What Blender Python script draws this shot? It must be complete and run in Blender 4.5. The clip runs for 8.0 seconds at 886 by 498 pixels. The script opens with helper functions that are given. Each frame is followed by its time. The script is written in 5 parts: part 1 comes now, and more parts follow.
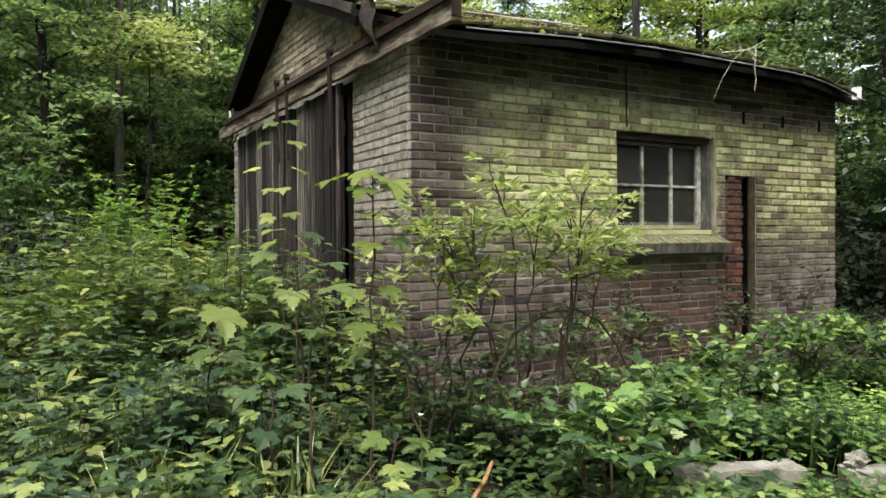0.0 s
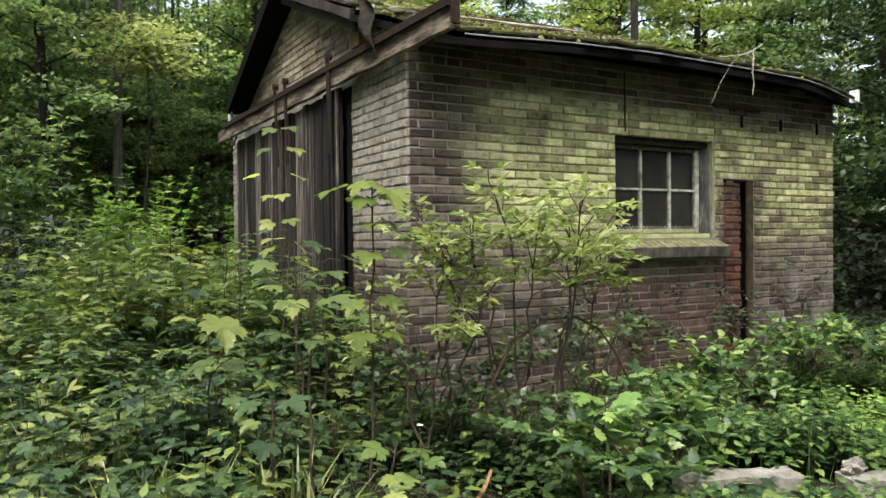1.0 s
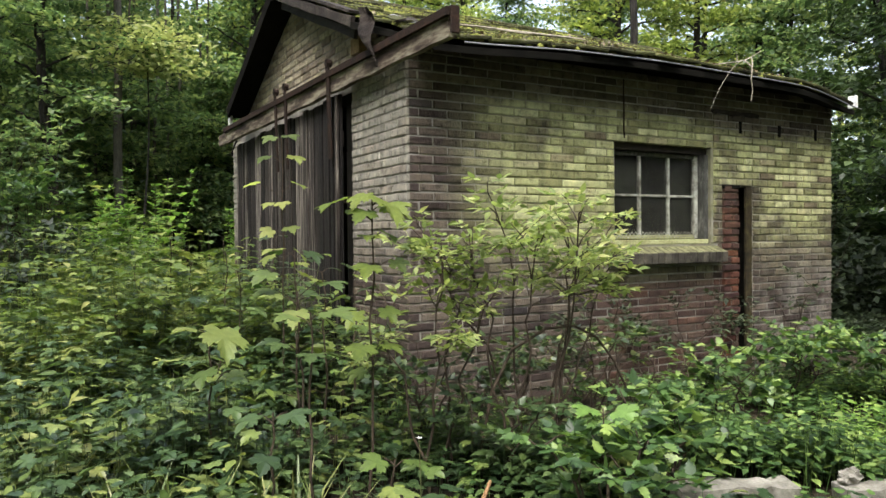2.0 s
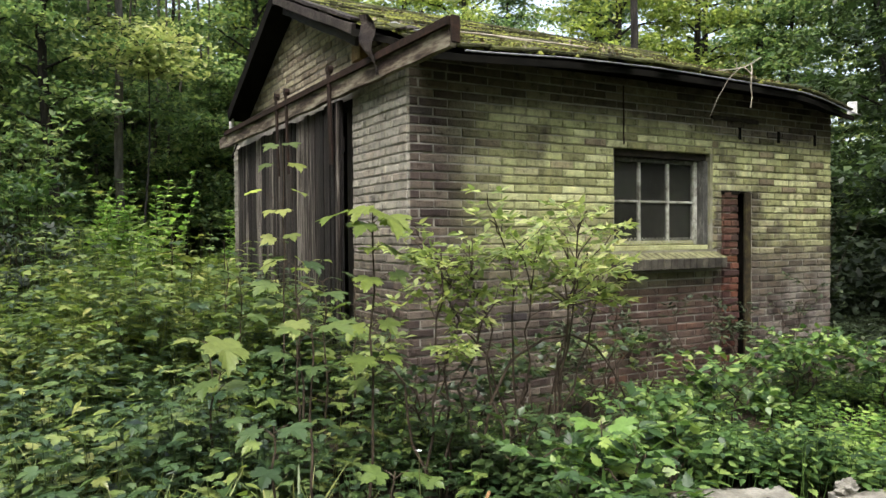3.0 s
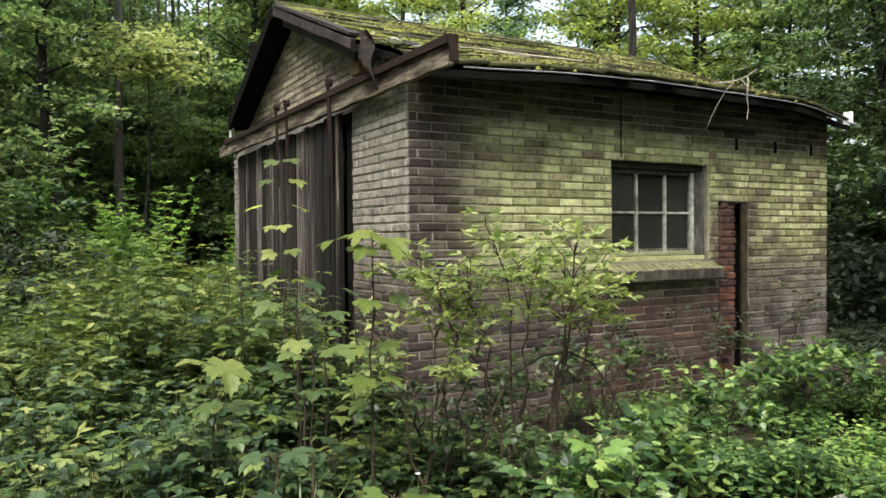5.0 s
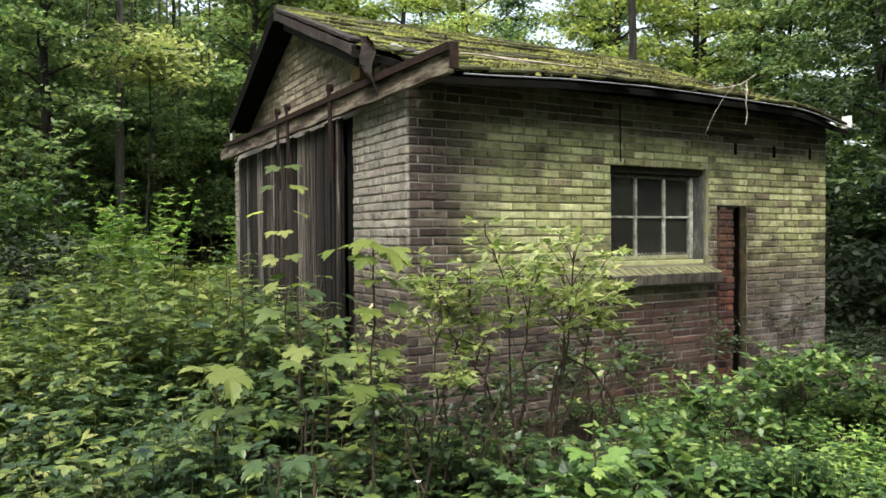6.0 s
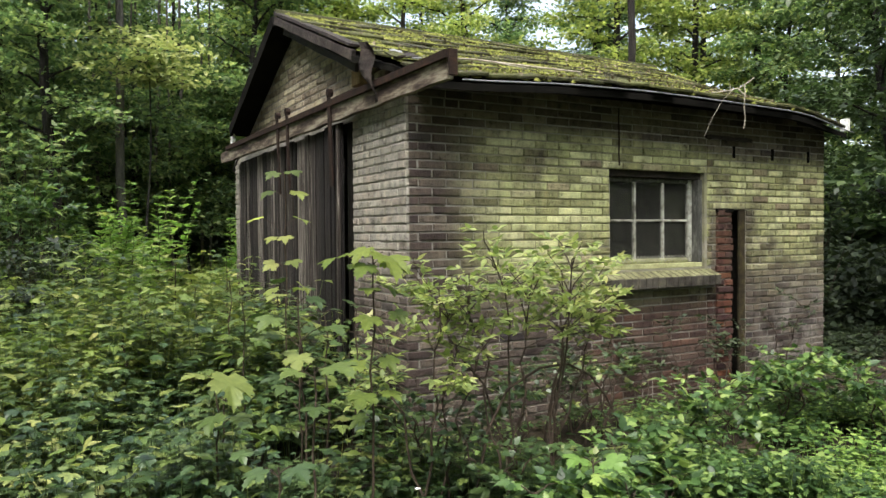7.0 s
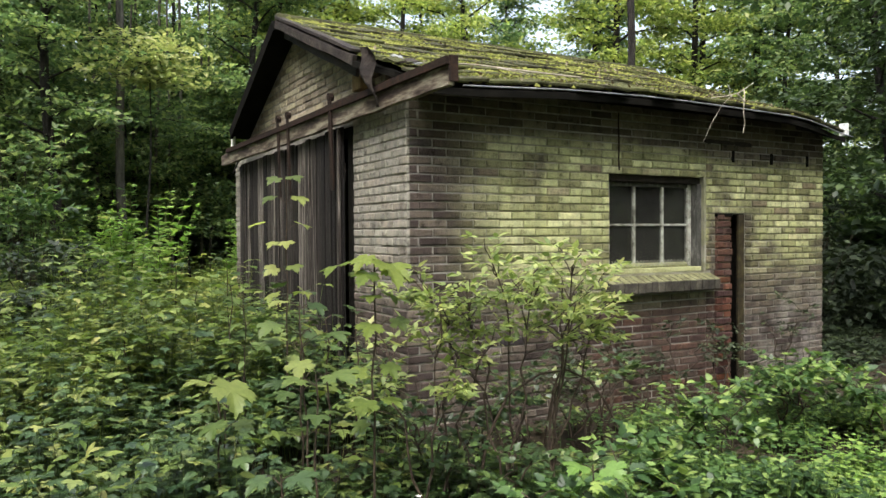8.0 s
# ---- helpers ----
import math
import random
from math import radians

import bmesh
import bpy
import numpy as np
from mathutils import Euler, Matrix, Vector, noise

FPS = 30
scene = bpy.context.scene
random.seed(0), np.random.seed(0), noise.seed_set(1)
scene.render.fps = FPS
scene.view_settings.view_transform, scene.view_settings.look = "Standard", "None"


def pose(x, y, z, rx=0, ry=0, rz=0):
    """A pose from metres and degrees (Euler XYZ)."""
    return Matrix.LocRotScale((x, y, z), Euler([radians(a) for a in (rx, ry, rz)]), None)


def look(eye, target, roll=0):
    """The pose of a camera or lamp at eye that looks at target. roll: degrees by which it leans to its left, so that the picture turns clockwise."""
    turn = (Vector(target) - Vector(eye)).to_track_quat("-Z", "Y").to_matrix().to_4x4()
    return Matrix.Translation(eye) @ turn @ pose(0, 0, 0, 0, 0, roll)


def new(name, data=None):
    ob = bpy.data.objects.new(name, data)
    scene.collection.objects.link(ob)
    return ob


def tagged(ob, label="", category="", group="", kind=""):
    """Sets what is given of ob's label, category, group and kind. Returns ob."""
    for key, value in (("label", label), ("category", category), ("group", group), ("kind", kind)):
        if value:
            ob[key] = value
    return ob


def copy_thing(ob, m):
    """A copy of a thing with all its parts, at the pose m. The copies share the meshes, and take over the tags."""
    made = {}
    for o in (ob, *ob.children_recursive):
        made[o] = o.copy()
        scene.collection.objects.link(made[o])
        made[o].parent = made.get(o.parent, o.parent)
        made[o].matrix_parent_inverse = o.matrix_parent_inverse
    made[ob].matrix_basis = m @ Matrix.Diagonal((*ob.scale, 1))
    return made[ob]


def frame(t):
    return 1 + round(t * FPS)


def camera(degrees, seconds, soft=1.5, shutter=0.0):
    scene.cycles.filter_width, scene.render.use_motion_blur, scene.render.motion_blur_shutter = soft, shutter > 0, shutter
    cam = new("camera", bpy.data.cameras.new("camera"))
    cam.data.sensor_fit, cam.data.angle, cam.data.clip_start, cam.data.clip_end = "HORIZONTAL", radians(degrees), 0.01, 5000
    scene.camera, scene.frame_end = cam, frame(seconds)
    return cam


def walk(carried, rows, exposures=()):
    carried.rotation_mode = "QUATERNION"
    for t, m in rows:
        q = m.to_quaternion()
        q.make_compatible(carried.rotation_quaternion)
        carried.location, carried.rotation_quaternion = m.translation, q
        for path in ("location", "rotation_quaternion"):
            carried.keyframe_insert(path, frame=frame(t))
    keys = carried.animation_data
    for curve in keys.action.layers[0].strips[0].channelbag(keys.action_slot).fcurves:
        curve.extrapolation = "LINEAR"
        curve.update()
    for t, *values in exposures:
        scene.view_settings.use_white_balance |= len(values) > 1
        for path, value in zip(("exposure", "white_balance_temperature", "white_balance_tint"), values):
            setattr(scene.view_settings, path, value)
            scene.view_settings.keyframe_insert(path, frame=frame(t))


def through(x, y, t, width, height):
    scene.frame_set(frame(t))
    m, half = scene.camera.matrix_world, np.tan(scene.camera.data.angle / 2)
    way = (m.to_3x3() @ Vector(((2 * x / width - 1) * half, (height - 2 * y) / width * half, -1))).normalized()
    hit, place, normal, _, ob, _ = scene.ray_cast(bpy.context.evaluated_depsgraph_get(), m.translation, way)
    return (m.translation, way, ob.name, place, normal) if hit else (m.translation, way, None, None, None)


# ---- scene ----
cam = camera(63.3, 8.0)
PATH = [
    (0, (-2.098, -4.181, 1.046), (-1.116, -2.438, 1.017), -0.5),
    (0.5, (-2.103, -4.188, 1.068), (-1.121, -2.446, 1.037), -0.5),
    (1, (-2.104, -4.192, 1.089), (-1.12, -2.451, 1.057), -0.6),
    (1.5, (-2.108, -4.2, 1.112), (-1.123, -2.459, 1.08), -0.6),
    (3, (-2.121, -4.227, 1.194), (-1.137, -2.487, 1.157), -0.4),
    (3.5, (-2.126, -4.237, 1.218), (-1.141, -2.497, 1.181), -0.5),
    (4, (-2.131, -4.248, 1.243), (-1.146, -2.508, 1.206), -0.4),
    (4.5, (-2.135, -4.258, 1.268), (-1.149, -2.518, 1.23), -0.5),
    (6, (-2.153, -4.295, 1.332), (-1.168, -2.555, 1.291), -0.4),
    (6.5, (-2.159, -4.308, 1.352), (-1.174, -2.568, 1.309), -0.5),
    (7, (-2.161, -4.319, 1.369), (-1.176, -2.578, 1.326), -0.5),
    (7.5, (-2.166, -4.323, 1.386), (-1.182, -2.583, 1.343), -0.4),
    (8, (-2.176, -4.33, 1.402), (-1.189, -2.59, 1.359), -0.4),
]
walk(cam, [(t, look(eye, target, roll)) for t, eye, target, roll in PATH])

# ---- daylight: bright overcast over a clearing ----
world = bpy.data.worlds.new("overcast_sky")
scene.world = world
world.use_nodes = True
wn, wl = world.node_tree.nodes, world.node_tree.links
sky = wn.new("ShaderNodeTexSky")
sky.sky_type = "NISHITA"
sky.sun_disc = False
sky.sun_elevation, sky.sun_rotation = radians(60), radians(225)
sky.dust_density, sky.air_density = 4.0, 1.0
grey = wn.new("ShaderNodeHueSaturation")
grey.inputs["Saturation"].default_value = 0.6
wl.new(sky.outputs[0], grey.inputs["Color"])
wl.new(grey.outputs[0], wn["Background"].inputs[0])
wn["Background"].inputs[1].default_value = 0.15

sun_data = bpy.data.lights.new("sun", "SUN")
sun_data.energy, sun_data.angle, sun_data.color = 1.5, radians(34), (1.0, 0.98, 0.93)
sun = new("sun", sun_data)
sun.matrix_world = look((-5.5, -5.6, 14.0), (0, 0, 0))
scene.view_settings.exposure = 1.8

# ---- materials ----


def mat(name, rough=0.8, spec=0.3, metal=0.0):
    m = bpy.data.materials.new(name)
    m.use_nodes = True
    b = m.node_tree.nodes["Principled BSDF"]
    b.inputs["Roughness"].default_value = rough
    b.inputs["Specular IOR Level"].default_value = spec
    b.inputs["Metallic"].default_value = metal
    return m, m.node_tree.nodes, m.node_tree.links, b


def ramp(n, l, source, stops):
    r = n.new("ShaderNodeValToRGB")
    while len(r.color_ramp.elements) < len(stops):
        r.color_ramp.elements.new(0.5)
    for e, (p, c) in zip(r.color_ramp.elements, stops):
        e.position, e.color = p, (*c, 1)
    l.new(source, r.inputs[0])
    return r.outputs[0]


def place_coords(n, l, scale=(1, 1, 1)):
    g = n.new("ShaderNodeNewGeometry")
    v = n.new("ShaderNodeVectorMath")
    v.operation = "MULTIPLY"
    v.inputs[1].default_value = scale
    l.new(g.outputs["Position"], v.inputs[0])
    return v.outputs[0]


def noisy(n, l, coords, scale, detail=4, rough=0.6):
    t = n.new("ShaderNodeTexNoise")
    t.inputs["Scale"].default_value, t.inputs["Detail"].default_value, t.inputs["Roughness"].default_value = scale, detail, rough
    l.new(coords, t.inputs["Vector"])
    return t.outputs[0]


def maths(n, l, op, a, b=0.0, clamp=False):
    m = n.new("ShaderNodeMath")
    m.operation, m.use_clamp = op, clamp
    for i, v in enumerate((a, b)):
        if isinstance(v, (int, float)):
            m.inputs[i].default_value = v
        else:
            l.new(v, m.inputs[i])
    return m.outputs[0]


def fade(n, l, v, a, b):
    m = n.new("ShaderNodeMapRange")
    m.interpolation_type = "SMOOTHSTEP"
    m.inputs[1].default_value, m.inputs[2].default_value = a, b
    l.new(v, m.inputs[0])
    return m.outputs[0]


def mixed(n, l, f, a, b, kind="MIX"):
    m = n.new("ShaderNodeMix")
    m.data_type, m.blend_type = "RGBA", kind
    if isinstance(f, (int, float)):
        m.inputs[0].default_value = f
    else:
        l.new(f, m.inputs[0])
    for i, v in ((6, a), (7, b)):
        if isinstance(v, tuple):
            m.inputs[i].default_value = (*v, 1)
        else:
            l.new(v, m.inputs[i])
    return m.outputs[2]


def bumped(n, l, b, height, strength=0.5, dist=0.01):
    k = n.new("ShaderNodeBump")
    k.inputs["Strength"].default_value, k.inputs["Distance"].default_value = strength, dist
    l.new(height, k.inputs["Height"])
    l.new(k.outputs[0], b.inputs["Normal"])


def piece_random(n, l):
    o, g = n.new("ShaderNodeObjectInfo"), n.new("ShaderNodeNewGeometry")
    return maths(n, l, "FRACT", maths(n, l, "ADD", o.outputs["Random"], g.outputs["Random Per Island"]))


def xyz(n, l):
    g, s = n.new("ShaderNodeNewGeometry"), n.new("ShaderNodeSeparateXYZ")
    l.new(g.outputs["Position"], s.inputs[0])
    return s.outputs


def algae_mask(n, l):
    """Green-yellow film that grows over the middle of the long wall and the gable."""
    x, y, z = xyz(n, l)
    p = place_coords(n, l)
    cloud = noisy(n, l, p, 1.7, 5, 0.65)
    a = maths(n, l, "MULTIPLY", fade(n, l, x, 0.2, 1.0), fade(n, l, z, 0.65, 1.3))
    low = maths(n, l, "MULTIPLY", fade(n, l, x, 3.3, 3.7), fade(n, l, z, 0.5, 1.1))
    a = maths(n, l, "MAXIMUM", a, low)
    gable = maths(n, l, "MULTIPLY", fade(n, l, z, 2.35, 2.5), maths(n, l, "SUBTRACT", 1.0, fade(n, l, x, 0.05, 0.12)))
    a = maths(n, l, "MAXIMUM", a, maths(n, l, "MULTIPLY", gable, 0.06))
    edge = maths(n, l, "ADD", z, maths(n, l, "MULTIPLY", cloud, 0.35))
    edge = maths(n, l, "ADD", edge, maths(n, l, "MULTIPLY", fade(n, l, x, 2.8, 3.05), 0.08))
    # film stops under the eave, which also puts eave shade into the bricks
    eave_fade = maths(n, l, "MULTIPLY", fade(n, l, edge, 2.17, 2.38), fade(n, l, x, 0.05, 0.12))
    a = maths(n, l, "MULTIPLY", a, maths(n, l, "SUBTRACT", 1.0, maths(n, l, "MULTIPLY", eave_fade, 0.93)))
    wob = maths(n, l, "MULTIPLY", maths(n, l, "SUBTRACT", noisy(n, l, p, 5.0, 3), 0.5), 0.5)
    xw, zw = maths(n, l, "ADD", x, wob), maths(n, l, "ADD", z, wob)
    bare = maths(n, l, "MULTIPLY", fade(n, l, xw, 2.86, 2.98), maths(n, l, "SUBTRACT", 1.0, fade(n, l, xw, 3.4, 3.75)))
    bare = maths(n, l, "MULTIPLY", bare, maths(n, l, "SUBTRACT", 1.0, fade(n, l, zw, 1.4, 1.75)))
    foot = maths(n, l, "MULTIPLY", fade(n, l, x, 3.3, 3.45), maths(n, l, "SUBTRACT", 1.0, fade(n, l, zw, 0.95, 1.3)))
    a = maths(n, l, "MULTIPLY", a, maths(n, l, "SUBTRACT", 1.0, maths(n, l, "MULTIPLY", maths(n, l, "MAXIMUM", bare, foot), 0.85)))
    return maths(n, l, "MULTIPLY", a, fade(n, l, cloud, 0.27, 0.54), True)


def brick_material(name, red=False):
    m, n, l, b = mat(name, 0.92, 0.12)
    r = piece_random(n, l)
    p = place_coords(n, l)
    x, y, z = xyz(n, l)
    if red:
        base = ramp(n, l, r, [(0, (0.035, 0.021, 0.021)), (0.35, (0.058, 0.03, 0.029)), (0.62, (0.082, 0.036, 0.029)), (0.9, (0.12, 0.05, 0.03)), (1, (0.045, 0.03, 0.028))])
    else:
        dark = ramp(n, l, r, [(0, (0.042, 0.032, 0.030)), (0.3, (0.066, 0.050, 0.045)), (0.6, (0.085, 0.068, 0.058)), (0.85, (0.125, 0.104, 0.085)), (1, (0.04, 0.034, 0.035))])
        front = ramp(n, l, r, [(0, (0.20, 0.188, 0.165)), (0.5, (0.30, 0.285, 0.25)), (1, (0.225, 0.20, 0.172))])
        # red of the lower bricks, darkened as though plants shaded them
        reddish = ramp(n, l, r, [(0, (0.05, 0.031, 0.027)), (0.5, (0.078, 0.047, 0.039)), (0.85, (0.065, 0.048, 0.042)), (1, (0.11, 0.054, 0.038))])
        isred = maths(n, l, "MULTIPLY", fade(n, l, x, 1.4, 1.8), maths(n, l, "SUBTRACT", 1.0, fade(n, l, z, 0.72, 0.98)))
        isred = maths(n, l, "MULTIPLY", isred, maths(n, l, "SUBTRACT", 1.0, fade(n, l, x, 3.0, 3.4)))
        base = mixed(n, l, maths(n, l, "MULTIPLY", isred, 0.75), dark, reddish)
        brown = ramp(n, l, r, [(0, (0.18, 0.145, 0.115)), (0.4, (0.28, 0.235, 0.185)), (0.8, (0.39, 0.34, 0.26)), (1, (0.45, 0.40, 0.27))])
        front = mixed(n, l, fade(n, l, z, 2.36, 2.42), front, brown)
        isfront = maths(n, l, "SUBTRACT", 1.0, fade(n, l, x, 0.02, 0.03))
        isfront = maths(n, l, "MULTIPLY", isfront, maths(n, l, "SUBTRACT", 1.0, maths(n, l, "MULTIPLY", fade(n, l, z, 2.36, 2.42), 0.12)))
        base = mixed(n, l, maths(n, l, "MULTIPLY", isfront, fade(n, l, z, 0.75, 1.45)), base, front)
        pale = maths(n, l, "MULTIPLY", fade(n, l, x, 3.45, 3.9), maths(n, l, "SUBTRACT", 1.0, fade(n, l, z, 0.65, 1.0)))
        pale = maths(n, l, "MULTIPLY", pale, fade(n, l, noisy(n, l, p, 3.1), 0.42, 0.6))
        base = mixed(n, l, maths(n, l, "MULTIPLY", pale, 0.5), base, (0.27, 0.25, 0.235))
    film = ramp(n, l, r, [(0, (0.20, 0.20, 0.10)), (0.25, (0.33, 0.345, 0.17)), (0.6, (0.43, 0.45, 0.23)), (0.9, (0.56, 0.575, 0.32)), (0.96, (0.24, 0.20, 0.13)), (1, (0.15, 0.13, 0.085))])
    grow = maths(n, l, "MULTIPLY", algae_mask(n, l), 0.25 if red else 0.92)
    col = mixed(n, l, grow, base, film)
    blot = ramp(n, l, noisy(n, l, p, 14, 6, 0.7), [(0.30, (0.30, 0.28, 0.26)), (0.46, (0.95, 0.95, 0.95)), (0.72, (1.35, 1.32, 1.22))])
    col = mixed(n, l, 1.0, col, blot, "MULTIPLY")
    streak = ramp(n, l, noisy(n, l, place_coords(n, l, (3.2, 3.2, 0.55)), 2.2, 5, 0.6), [(0.3, (0.66, 0.64, 0.62)), (0.46, (1, 1, 1)), (0.68, (1.2, 1.18, 1.12))])
    col = mixed(n, l, 1.0, col, streak, "MULTIPLY")
    l.new(col, b.inputs["Base Color"])
    bumped(n, l, b, noisy(n, l, p, 34, 7, 0.75), 0.9, 0.016)
    return m


def simple(name, stops, scale=8.0, stretch=(1, 1, 1), rough=0.85, bump=0.5, dist=0.006, spec=0.25, metal=0.0, fine=60.0, perpiece=0.0, moss=False):
    m, n, l, b = mat(name, rough, spec, metal)
    p = place_coords(n, l, stretch)
    f = noisy(n, l, p, scale, 6, 0.65)
    if perpiece:
        f = maths(n, l, "ADD", f, maths(n, l, "MULTIPLY", maths(n, l, "SUBTRACT", piece_random(n, l), 0.5), perpiece))
    col = ramp(n, l, f, stops)
    g = noisy(n, l, p, fine, 4, 0.7)
    col = mixed(n, l, 1.0, col, ramp(n, l, g, [(0.3, (0.72, 0.72, 0.72)), (0.7, (1.2, 1.2, 1.2))]), "MULTIPLY")
    if moss:
        up = n.new("ShaderNodeSeparateXYZ")
        l.new(n.new("ShaderNodeNewGeometry").outputs["Normal"], up.inputs[0])
        film = ramp(n, l, noisy(n, l, p, 11, 6, 0.7), [(0.3, (0.05, 0.047, 0.028)), (0.5, (0.125, 0.125, 0.06)), (0.7, (0.24, 0.245, 0.13))])
        col = mixed(n, l, fade(n, l, up.outputs[2], 0.5, 0.85), col, film)
    l.new(col, b.inputs["Base Color"])
    bumped(n, l, b, g, bump, dist)
    return m


def leaf_material(name, stops, through=0.35, rough=0.46):
    m, n, l, b = mat(name, rough, 0.5)
    r = piece_random(n, l)
    p = place_coords(n, l)
    big = noisy(n, l, p, 0.9, 2)
    f = maths(n, l, "ADD", r, maths(n, l, "MULTIPLY", maths(n, l, "SUBTRACT", big, 0.5), 0.7))
    col = ramp(n, l, f, stops)
    spot = ramp(n, l, noisy(n, l, p, 55, 3), [(0.3, (0.8, 0.82, 0.75)), (0.7, (1.12, 1.1, 1.05))])
    col = mixed(n, l, 1.0, col, spot, "MULTIPLY")
    l.new(col, b.inputs["Base Color"])
    t = n.new("ShaderNodeBsdfTranslucent")
    warm = mixed(n, l, 1.0, col, (1.12, 1.2, 0.8), "MULTIPLY")
    l.new(warm, t.inputs["Color"])
    s = n.new("ShaderNodeMixShader")
    s.inputs[0].default_value = through
    l.new(b.outputs[0], s.inputs[1])
    l.new(t.outputs[0], s.inputs[2])
    l.new(s.outputs[0], n["Material Output"].inputs["Surface"])
    return m


BRICK = brick_material("weathered_brick")
RED_BRICK = brick_material("red_brick", True)


def mortar_material():
    m, n, l, b = mat("mortar", 0.95, 0.1)
    p = place_coords(n, l)
    base = ramp(n, l, noisy(n, l, p, 5, 6, 0.65), [(0.3, (0.13, 0.118, 0.10)), (0.5, (0.225, 0.21, 0.185)), (0.75, (0.37, 0.35, 0.31))])
    film = ramp(n, l, noisy(n, l, p, 9, 5, 0.6), [(0.3, (0.11, 0.108, 0.06)), (0.7, (0.27, 0.268, 0.155))])
    col = mixed(n, l, maths(n, l, "MULTIPLY", algae_mask(n, l), 0.9), base, film)
    l.new(col, b.inputs["Base Color"])
    bumped(n, l, b, noisy(n, l, p, 60, 5, 0.7), 0.7, 0.008)
    return m


MORTAR = mortar_material()
PLANK = simple("grey_plank", [(0.39, (0.006, 0.0045, 0.004)), (0.50, (0.018, 0.014, 0.012)), (0.60, (0.05, 0.041, 0.035)), (0.72, (0.25, 0.225, 0.195))], 3.0, (22, 22, 0.5), 0.9, 0.8, 0.005, fine=14, perpiece=0.3)
RAW_WOOD = simple("bleached_wood", [(0.38, (0.03, 0.021, 0.016)), (0.48, (0.085, 0.064, 0.048)), (0.58, (0.20, 0.175, 0.13)), (0.75, (0.33, 0.30, 0.235))], 2.0, (8, 1.4, 8), 0.9, 0.6, 0.004, fine=14)
DARK_WOOD = simple("dark_stained_wood", [(0.3, (0.012, 0.010, 0.009)), (0.55, (0.030, 0.023, 0.019)), (0.8, (0.07, 0.055, 0.045))], 4.0, (3, 1.5, 3), 0.8, 0.5)
# near-black, so recesses and the roof underside look unlit
BLACK_BOARD = simple("unlit_black_board", [(0.3, (0.005, 0.005, 0.0045)), (0.7, (0.013, 0.012, 0.010))], 4.0, rough=0.95, spec=0.03)
RUST = simple("rusted_iron", [(0.3, (0.012, 0.009, 0.008)), (0.55, (0.026, 0.016, 0.012)), (0.8, (0.06, 0.03, 0.018))], 12, rough=0.85, spec=0.12)
MOSSY_POST = simple("mossy_rusted_post", [(0.3, (0.010, 0.008, 0.005)), (0.5, (0.028, 0.021, 0.010)), (0.7, (0.07, 0.06, 0.02))], 9)
ZINC = simple("dull_zinc", [(0.3, (0.14, 0.145, 0.15)), (0.7, (0.32, 0.33, 0.34))], 9, rough=0.6, metal=0.3)
FELT = simple("brown_roofing_felt", [(0.3, (0.014, 0.011, 0.009)), (0.5, (0.032, 0.025, 0.021)), (0.66, (0.07, 0.056, 0.047)), (0.85, (0.12, 0.105, 0.09))], 7, rough=0.8, bump=0.9, dist=0.012)
TILE = simple("mossed_roof_tile", [(0.25, (0.025, 0.023, 0.016)), (0.5, (0.058, 0.060, 0.024)), (0.75, (0.105, 0.115, 0.036))], 5, rough=0.95, bump=0.9, dist=0.02, perpiece=0.25)
MOSS = simple("moss", [(0.3, (0.036, 0.037, 0.014)), (0.43, (0.098, 0.106, 0.027)), (0.54, (0.19, 0.208, 0.046)), (0.72, (0.31, 0.32, 0.09))], 3.2, rough=0.95, bump=1.0, dist=0.02, spec=0.1, fine=110, perpiece=0.22)
SASH = simple("peeling_white_paint", [(0.35, (0.10, 0.095, 0.075)), (0.5, (0.30, 0.30, 0.255)), (0.7, (0.52, 0.53, 0.46))], 16, rough=0.75)
FRAME_PAINT = simple("grey_weathered_paint", [(0.3, (0.03, 0.029, 0.026)), (0.52, (0.075, 0.075, 0.067)), (0.72, (0.22, 0.22, 0.195))], 7, (3, 3, 1), 0.8)
GREEN_SILL = simple("algae_green_wood", [(0.3, (0.20, 0.20, 0.09)), (0.55, (0.36, 0.37, 0.19)), (0.8, (0.47, 0.48, 0.30))], 7)
SILL_BRICK = simple("sill_brick", [(0.3, (0.022, 0.019, 0.016)), (0.5, (0.05, 0.045, 0.036)), (0.75, (0.10, 0.09, 0.07))], 9, perpiece=0.2, moss=True)
PALE_PAINT = simple("flaked_white_board", [(0.3, (0.45, 0.45, 0.43)), (0.6, (0.75, 0.75, 0.73))], 9)
CONCRETE = simple("pale_concrete", [(0.3, (0.08, 0.073, 0.06)), (0.5, (0.18, 0.17, 0.145)), (0.75, (0.33, 0.315, 0.28))], 6, rough=0.95)
PALE_BARK = simple("pale_bark", [(0.3, (0.05, 0.047, 0.038)), (0.55, (0.11, 0.10, 0.082)), (0.8, (0.19, 0.175, 0.145))], 4.0, (4, 4, 0.8), 0.95, 0.8, 0.02, fine=20)
BARK = simple("bark", [(0.3, (0.010, 0.009, 0.0075)), (0.55, (0.024, 0.021, 0.0175)), (0.8, (0.055, 0.05, 0.04))], 4.0, (4, 4, 0.8), 0.95, 0.8, 0.02, fine=20)
STEM = simple("dark_stem", [(0.3, (0.022, 0.016, 0.012)), (0.7, (0.07, 0.05, 0.035))], 20)
GREEN_STEM = simple("green_stem", [(0.3, (0.05, 0.055, 0.02)), (0.7, (0.12, 0.125, 0.05))], 20)
DRY_TWIG = simple("dry_twig", [(0.3, (0.19, 0.165, 0.125)), (0.7, (0.42, 0.38, 0.31))], 20)
